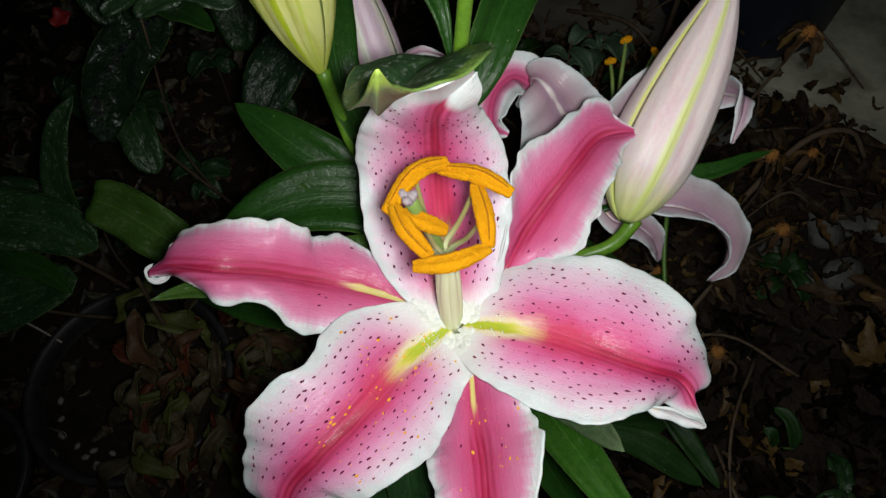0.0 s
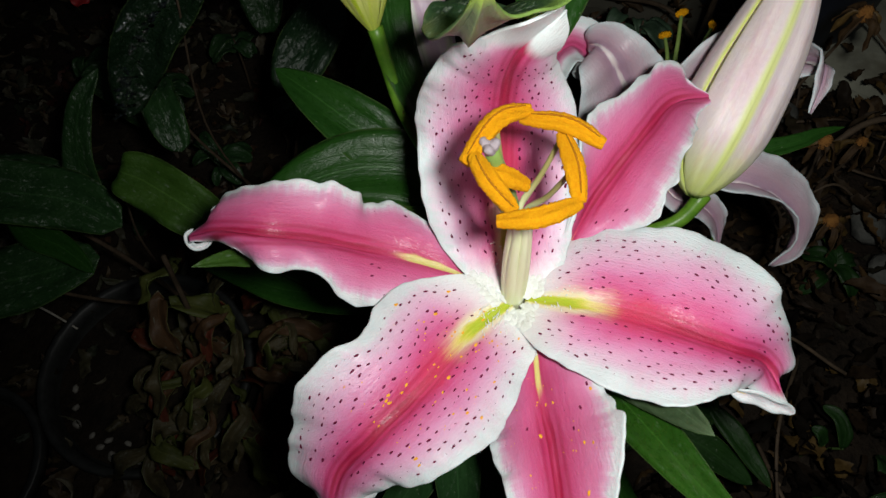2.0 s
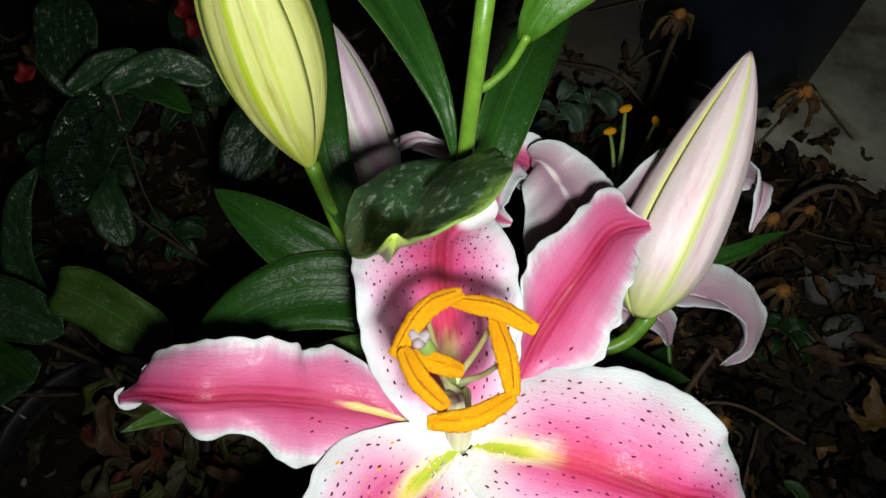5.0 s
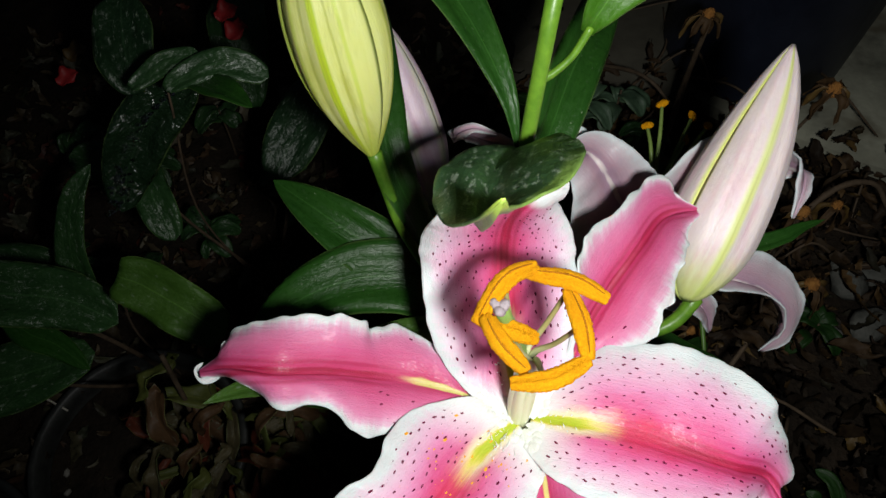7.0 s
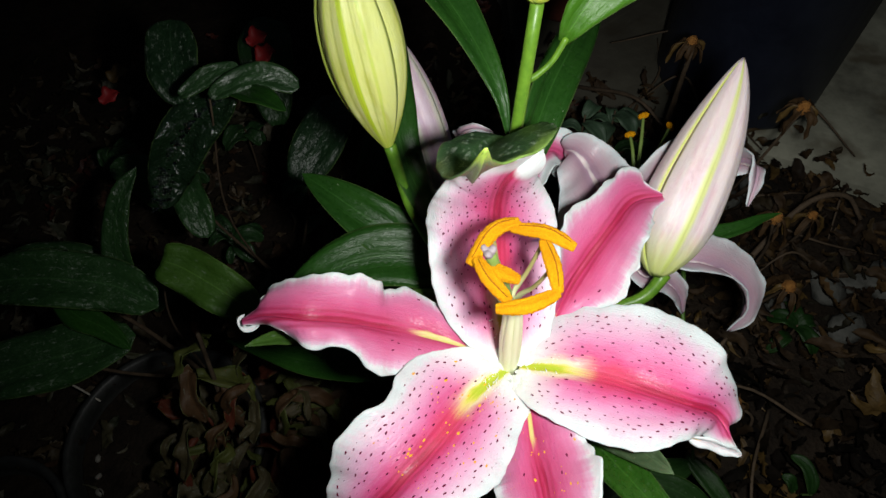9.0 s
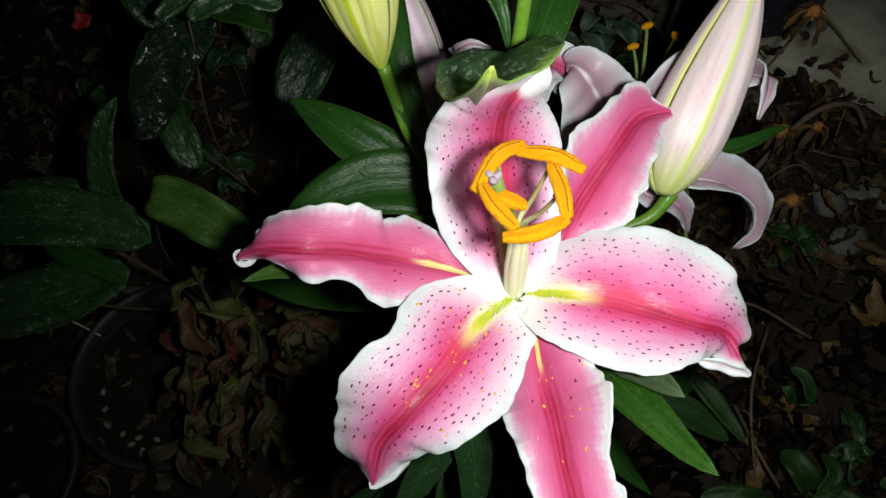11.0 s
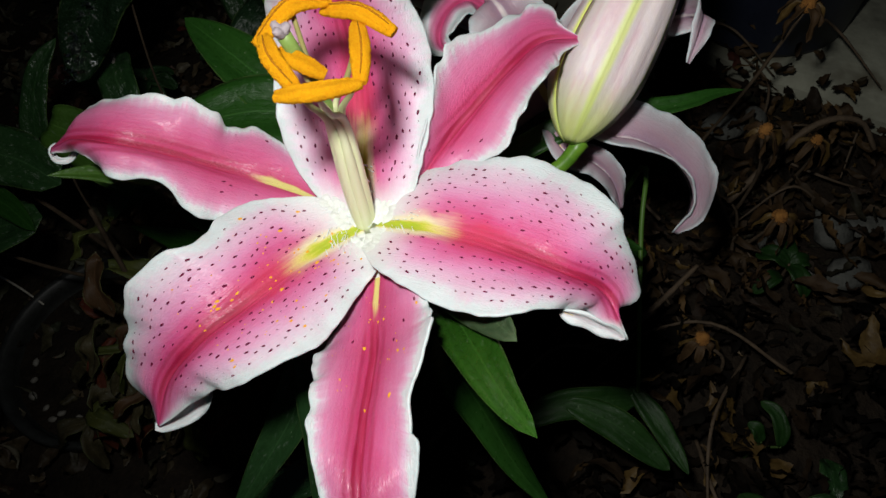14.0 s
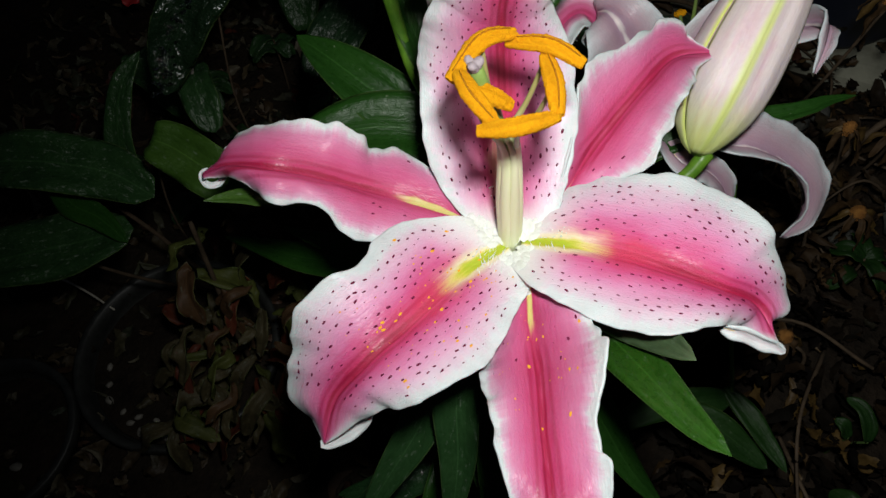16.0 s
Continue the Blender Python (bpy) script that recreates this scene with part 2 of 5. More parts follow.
LEAF_DEW = leaf_material("dewy_leaf", (0.010, 0.038, 0.012), (0.024, 0.070, 0.022), 0.16, 0.1, 400.0, None, 2.0, 0.8)
# Darker copy of the broad leaf below: shade is put into its colour
LEAF_SHADED = leaf_material("shaded_leaf", (0.006, 0.019, 0.008), (0.014, 0.038, 0.014), 0.38, 0.45, 200.0, None, 4.0, 0.35)
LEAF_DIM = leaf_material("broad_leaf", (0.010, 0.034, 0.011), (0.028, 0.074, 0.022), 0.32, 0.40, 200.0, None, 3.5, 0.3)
STEM = plain_material("green_stem", (0.055, 0.15, 0.012), (0.145, 0.29, 0.024), 70.0, 0.38, 0.2, 0.0005)
ANTHER = plain_material("pollen", (0.88, 0.34, 0.003), (0.95, 0.46, 0.008), 1500.0, 0.9, 0.9, 0.0008, 0.1, (0.78, 0.26, 0.003))
SEAM = plain_material("anther_seam", (0.22, 0.075, 0.004), (0.38, 0.14, 0.007), 900.0, 0.9, 0.4, 0.0003, 0.1)
FILAMENT = Nodes("filament")
height = FILAMENT.tree.nodes.new("ShaderNodeSeparateXYZ")
FILAMENT.put(FILAMENT.place(), height.inputs[0])
streak = FILAMENT.noise(FILAMENT.add("ShaderNodeMapping", {"Vector": FILAMENT.place(), "Scale": (900, 900, 60)}), 1.0, 3.0)
pale = FILAMENT.mix(streak, (0.76, 0.84, 0.44, 1), (0.88, 0.92, 0.66, 1))
FILAMENT.bump(streak, 0.3, 0.0003)
FILAMENT = FILAMENT.done(FILAMENT.mix(FILAMENT.step(height.outputs[2], 0.362, 0.378), pale, (0.28, 0.25, 0.09, 1)), 0.42, 0.45)
STYLE = plain_material("style", (0.14, 0.22, 0.045), (0.21, 0.30, 0.08), 200.0, 0.4, 0.15, 0.0003)
STIGMA = plain_material("stigma", (0.24, 0.20, 0.22), (0.34, 0.29, 0.31), 500.0, 0.55, 0.6, 0.0006)
SPOT = plain_material("crimson_spot", (0.085, 0.003, 0.020), (0.17, 0.008, 0.05), 400.0, 0.7, 0.2, 0.0003, 0.15)
GRAIN = plain_material("loose_pollen", (0.75, 0.30, 0.01), (0.85, 0.45, 0.03), 600.0, 0.8, 0.3, 0.0003)
THROAT = plain_material("white_throat", (0.70, 0.73, 0.66), (0.80, 0.82, 0.79), 300.0, 0.45, 0.5, 0.0006)

# ---- geometry helpers (tables in millimetres) ----
def spline(points, n):
    """Catmull-Rom through the points, n samples at even parameter by length."""
    p = np.asarray(points, float)
    if p.ndim == 1:
        p = p[:, None]
        d = np.linspace(0, 1, len(p))
    else:
        d = np.r_[0, np.cumsum(np.linalg.norm(np.diff(p, axis=0), axis=1))]
        d = d / d[-1]
    q = np.vstack([2 * p[0] - p[1], p, 2 * p[-1] - p[-2]])
    out = []
    for u in np.linspace(0, 1, n):
        k = min(max(int(np.searchsorted(d, u, side="right")) - 1, 0), len(p) - 2)
        f = (u - d[k]) / (d[k + 1] - d[k])
        a, b, c, e = q[k:k + 4]
        out.append(0.5 * (2 * b + (c - a) * f + (2 * a - 5 * b + 4 * c - e) * f * f + (3 * b - a - 3 * c + e) * f ** 3))
    return np.array(out)


def unit(v):
    return v / (np.linalg.norm(v) + 1e-12)


def frames(c, normal):
    """Tangent, side and normal along a curve."""
    t = np.gradient(c, axis=0)
    t = np.array([unit(v) for v in t])
    b = np.array([unit(np.cross(v, normal)) for v in t])
    return t, b, np.cross(b, t)


def sheet(grid, thick, uv, under=0):
    """A closed thin body over a grid of points, with uv: per point (u, v, along, across); under: material slot of the lower face."""
    nu, nv = grid.shape[:2]
    du, dv = np.gradient(grid, axis=0), np.gradient(grid, axis=1)
    n = np.cross(dv, du)
    n = n / (np.linalg.norm(n, axis=2, keepdims=True) + 1e-9)
    taper = np.ones((nu, nv, 1))
    taper[:, 0], taper[:, -1], taper[0], taper[-1] = 0.35, 0.35, 0.35, 0.35
    top, low = grid + n * thick * taper / 2, grid - n * thick * taper / 2
    bm = bmesh.new()
    first, second = bm.loops.layers.uv.new("UVMap"), bm.loops.layers.uv.new("mm")
    rows = [[[bm.verts.new(side[i, j]) for j in range(nv)] for i in range(nu)] for side in (top, low)]

    def face(corners):
        try:
            f = bm.faces.new([rows[s][i][j] for s, i, j in corners])
        except ValueError:
            return
        f.smooth = True
        f.material_index = under if all(s for s, i, j in corners) else 0
        for loop, (s, i, j) in zip(f.loops, corners):
            loop[first].uv, loop[second].uv = uv[i, j, :2], uv[i, j, 2:]

    for i in range(nu - 1):
        for j in range(nv - 1):
            face([(0, i, j), (0, i, j + 1), (0, i + 1, j + 1), (0, i + 1, j)])
            face([(1, i, j), (1, i + 1, j), (1, i + 1, j + 1), (1, i, j + 1)])
        for j, flip in ((0, True), (nv - 1, False)):
            ring = [(0, i, j), (1, i, j), (1, i + 1, j), (0, i + 1, j)]
            face(ring if not flip else ring[::-1])
    for j in range(nv - 1):
        for i, flip in ((0, False), (nu - 1, True)):
            ring = [(0, i, j), (1, i, j), (1, i, j + 1), (0, i, j + 1)]
            face(ring if not flip else ring[::-1])
    return bm


def tube(bm, points, radii, sides=10, flat=1.0, rough=0.0, seed=0):
    """A swept body with rounded ends, added to bm."""
    n = max(8, len(points) * 5)
    c = spline(points, n)
    r = spline(radii, n)[:, 0] if len(radii) > 1 else np.full(n, radii[0])
    t, b, m = frames(c, np.array((0.31, 0.17, 0.94)))
    rng = random.Random(seed)
    rings = []
    for i in range(n):
        ring = []
        for k in range(sides):
            a = 2 * math.pi * k / sides
            w = 1 + rough * rng.uniform(-1, 1)
            ring.append(bm.verts.new(c[i] + (b[i] * math.cos(a) + m[i] * math.sin(a) * flat) * r[i] * w))
        rings.append(ring)
    for i in range(n - 1):
        for k in range(sides):
            f = bm.faces.new([rings[i][k], rings[i + 1][k], rings[i + 1][(k + 1) % sides], rings[i][(k + 1) % sides]])
            f.smooth = True
    for ring, p, flip in ((rings[0], c[0] - t[0] * r[0] * 0.5, False), (rings[-1], c[-1] + t[-1] * r[-1] * 0.5, True)):
        v = bm.verts.new(p)
        for k in range(sides):
            f = bm.faces.new([v, ring[k], ring[(k + 1) % sides]] if not flip else [v, ring[(k + 1) % sides], ring[k]])
            f.smooth = True
    return bm


def part(name, bm, material, parent, label="", kind="", second=None):
    me = bpy.data.meshes.new(name)
    bm.normal_update()
    bm.to_mesh(me)
    bm.free()
    me.materials.append(material)
    if second:
        me.materials.append(second)
    ob = new(name, me)
    if parent:
        ob.parent = parent
        ob.matrix_parent_inverse = parent.matrix_basis.inverted()
    return tagged(ob, label, kind=kind)


def thing(name, at, label, category, group="", kind=""):
    ob = new(name)
    ob.empty_display_size = 0.02
    ob.location = at
    bpy.context.view_layer.update()
    return tagged(ob, label, category, group, kind)


MM = 0.001


def petal_grid(spine, wl, ll, al, wr, lr, ar, normal, ruffle=1.0, seed=0, nu=96, half=13, crisp=1.0):
    c = spline(np.array(spine) * MM, nu)
    t, b, n = frames(c, np.array(normal, float))
    prof = [spline(np.array(w) * MM, nu)[:, 0] for w in (wl, wr, ll, lr, al, ar)]
    along = np.r_[0, np.cumsum(np.linalg.norm(np.diff(c, axis=0), axis=1))]
    vs = np.sin(np.linspace(-1, 1, 2 * half + 1) * math.pi / 2)
    grid, uv = np.zeros((nu, len(vs), 3)), np.zeros((nu, len(vs), 4))
    for i in range(nu):
        u = i / (nu - 1)
        grow = min(1.0, u * 5) * min(1.0, (1 - u) * 8)
        for j, v in enumerate(vs):
            side = 0 if v < 0 else 1
            w, lift, sweep, a = max(prof[side][i], 0.0003), prof[2 + side][i], prof[4 + side][i], abs(v)
            wave = noise.noise(Vector((u * 9.0, 3.0 * side, seed * 7.3))) * 1.7
            fine = noise.noise(Vector((u * 26.0, 5.0 * side, seed * 3.1)))
            h = lift * a ** 1.5
            h += grow * 0.0016 * math.sin(math.pi * a) * min(1.0, w / 0.015)
            h -= grow * 0.0016 * math.exp(-(v / 0.07) ** 2)
            h += grow * ruffle * a ** 4 * (0.0016 * wave + 0.0007 * fine)
            h += grow * 0.0007 * noise.noise(Vector((u * 7, v * 3, seed * 5.7)))
            crimp = math.sin(along[i] / 0.0021 + 3.0 * wave + side * 2.0 + seed) * (0.5 + 0.5 * noise.noise(Vector((u * 5.0, side * 9.0, seed * 2.2)))) * min(1.0, max(0.0, (u - 0.22) * 4))
            h += grow * ruffle * a ** 5 * 0.0015 * crimp * crisp
            wj = w * v * (1 + grow * ruffle * a ** 6 * 0.045 * crimp * crisp) * (1 + grow * ruffle * a ** 3 * (0.035 * fine + 0.03 * wave))
            grid[i, j] = c[i] + b[i] * wj + n[i] * h + t[i] * sweep * a ** 1.3
            uv[i, j] = (u, v / 2 + 0.5, along[i], wj)
    return grid, uv


def dots(grid, count, seed, ulo, uhi, elo, ehi, long, wide, high, gap):
    """Small raised grains lying on a petal's upper face."""
    rng = random.Random(seed)
    nu, nv = grid.shape[:2]
    bm, kept, tries = bmesh.new(), [], 0
    while len(kept) < count and tries < 12000:
        tries += 1
        u, v = rng.uniform(ulo, uhi), rng.uniform(-ehi, ehi)
        if abs(v) < elo:
            continue
        i = u * (nu - 1)
        j = (math.asin(v) / (math.pi / 2) + 1) / 2 * (nv - 1)
        a, b = min(int(i), nu - 2), min(int(j), nv - 2)
        p = grid[a, b] + (grid[a + 1, b] - grid[a, b]) * (i - a) + (grid[a, b + 1] - grid[a, b]) * (j - b)
        if any(np.linalg.norm(p - k) < gap for k in kept):
            continue
        kept.append(p)
        t = unit(grid[a + 1, b] - grid[a, b])
        n = unit(np.cross(grid[a, b + 1] - grid[a, b], t))
        s = np.cross(n, t)
        size = rng.uniform(0.45, 1.25)
        ang = rng.uniform(-0.3, 0.3)
        t, s = t * math.cos(ang) + s * math.sin(ang), s * math.cos(ang) - t * math.sin(ang)
        p = p + n * 0.0003
        ring = [bm.verts.new(p + (t * math.cos(q) * long + s * math.sin(q) * wide * rng.uniform(0.7, 1.2)) * size * rng.uniform(0.75, 1.2)) for q in np.linspace(0, 2 * math.pi, 7)[:-1]]
        crown = bm.verts.new(p + n * high * size)
        for k in range(6):
            bm.faces.new([crown, ring[k], ring[(k + 1) % 6]]).smooth = True
    return bm


def leaf_bm(spine, width, normal=(0, -0.35, 1), cup=0.25, wave=0.0, shape=(0.5, 0.8), seed=0, nu=28, half=6, thick=0.6):
    """A blade: base first; width: greatest half width; cup: rise of the margins; shape: powers at base and tip."""
    c = spline(np.array(spine) * MM, nu)
    t, b, n = frames(c, np.array(normal, float))
    along = np.r_[0, np.cumsum(np.linalg.norm(np.diff(c, axis=0), axis=1))]
    us = np.linspace(0, 1, nu)
    w = (us + 0.02) ** shape[0] * (1.0 - us) ** shape[1]
    w = w / w.max() * width * MM
    vs = np.linspace(-1, 1, 2 * half + 1)
    grid, uv = np.zeros((nu, len(vs), 3)), np.zeros((nu, len(vs), 4))
    for i in range(nu):
        for j, v in enumerate(vs):
            a = abs(v)
            h = w[i] * (cup * a ** 1.4 - 0.10 * math.exp(-(v / 0.15) ** 2) + 0.06 * math.cos(v * 9.0))
            h += wave * w[i] * a * a * math.sin(us[i] * 11 + seed * 2.1 + (1.3 if v < 0 else 0))
            h += 0.05 * w[i] * noise.noise(Vector((us[i] * 6, v * 2, seed * 4.4)))
            grid[i, j] = c[i] + b[i] * w[i] * v + n[i] * h
            uv[i, j] = (us[i], v / 2 + 0.5, along[i] + seed, w[i] * v)
    return sheet(grid, thick * MM, uv)


# ---- ground ----
def rise(x, y):
    """Height of the soil: a low bed beside the paving."""
    s = min(max((x + 0.06) / 0.20, 0.0), 1.0)
    far = min(max((math.hypot(x, y - 0.2) - 0.6) / 1.5, 0.0), 1.0)
    return (0.082 * s * s * (3 - 2 * s)) * (1 - far) + 0.010 * noise.noise(Vector((x * 9, y * 9, 1.0))) * (1 - far) + 0.004 * noise.noise(Vector((x * 45, y * 45, 2.0))) * (1 - far)


SOIL = plain_material("damp_soil", (0.009, 0.007, 0.005), (0.030, 0.021, 0.014), 40.0, 0.85, 0.8, 0.004, 0.15, (0.035, 0.026, 0.018))
# The last four numbers give centre and radius of a darker patch
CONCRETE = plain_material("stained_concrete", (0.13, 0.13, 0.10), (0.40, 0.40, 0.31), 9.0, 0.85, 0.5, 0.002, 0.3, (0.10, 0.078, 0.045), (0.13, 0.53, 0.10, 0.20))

marks = np.r_[-80, -30, -10, -4, -2, -1.2, np.arange(-0.8, 0.801, 0.02), 1.2, 2, 4, 10, 30, 80]
bm = bmesh.new()
net = [[bm.verts.new((x, y + 0.2, rise(x, y + 0.2))) for x in marks] for y in marks]
for i in range(len(marks) - 1):
    for j in range(len(marks) - 1):
        bm.faces.new([net[i][j], net[i][j + 1], net[i + 1][j + 1], net[i + 1][j]]).smooth = True
ground = part("ground", bm, SOIL, None, "dark damp garden soil under dead leaves", "structure")
ground["category"] = "ground"


def slab(name, corners, top, thick, seed, label):
    """A worn concrete piece: chipped outline, uneven top."""
    rng = random.Random(seed)
    edge = []
    for k in range(len(corners)):
        a, b = np.array(corners[k]), np.array(corners[(k + 1) % len(corners)])
        n = max(2, int(np.linalg.norm(b - a) / 0.018))
        edge += [a + (b - a) * i / n + np.array((rng.uniform(-1, 1), rng.uniform(-1, 1))) * 0.0035 for i in range(n)]
    mid = sum(edge) / len(edge)
    bm = bmesh.new()
    rings = []
    for scale, z in ((1.0, top - thick), (1.0, top - 0.006), (0.985, top - 0.0015), (0.96, top), (0.6, top + 0.001)):
        rings.append([bm.verts.new((*(mid + (p - mid) * scale), z + (rng.uniform(-1, 1) * 0.001 if z >= top - 0.002 else 0))) for p in edge])
    n = len(edge)
    for a, b in zip(rings, rings[1:]):
        for k in range(n):
            bm.faces.new([a[k], a[(k + 1) % n], b[(k + 1) % n], b[k]])
    bm.faces.new(rings[-1])
    ob = part(name, bm, CONCRETE, None, label, "structure")
    ob["category"] = "paving"
    return ob


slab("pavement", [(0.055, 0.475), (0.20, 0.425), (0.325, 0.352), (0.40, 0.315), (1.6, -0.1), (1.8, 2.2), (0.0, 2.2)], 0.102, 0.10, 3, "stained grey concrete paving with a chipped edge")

# ---- the lily in flower ----
lily = thing("lily_plant", (-0.018, 0.062, rise(-0.018, 0.062)), "tall lily plant with one open pink spotted flower and closed buds", "lily")
bm = bmesh.new()
tube(bm, np.array([(-18, 62, 0), (-11, 88, 120), (-4, 114, 230), (1, 136, 310), (4.5, 150, 365), (8.5, 164, 421)]) * MM, [0.0044, 0.0042, 0.0037, 0.0030, 0.0024, 0.0023], 14)
part("stem", bm, STEM, lily)

bm = bmesh.new()
tube(bm, np.array([(-3, 120, 255), (2, 112, 285), (4, 96, 304), (4, 85, 314)]) * MM, [0.0030, 0.0032, 0.004, 0.006], 12)
flower = part("flower", bm, STEM, lily, "open pink and white lily flower")

bm = bmesh.new()
rings = []
for r, h in ((0.003, 0.3142), (0.007, 0.3158), (0.011, 0.3178), (0.0150, 0.3195), (0.0190, 0.3202), (0.0188, 0.3194), (0.007, 0.3135), (0.004, 0.3105)):
    rings.append([bm.verts.new((0.0035 + r * math.cos(a), 0.0860 + r * math.sin(a), h)) for a in np.linspace(0, 2 * math.pi, 25)[:-1]])
for low, high in zip(rings, rings[1:]):
    for k in range(24):
        bm.faces.new([low[k], low[(k + 1) % 24], high[(k + 1) % 24], high[k]]).smooth = True
bm.faces.new(rings[0])
part("throat", bm, THROAT, flower, "white throat of the flower")

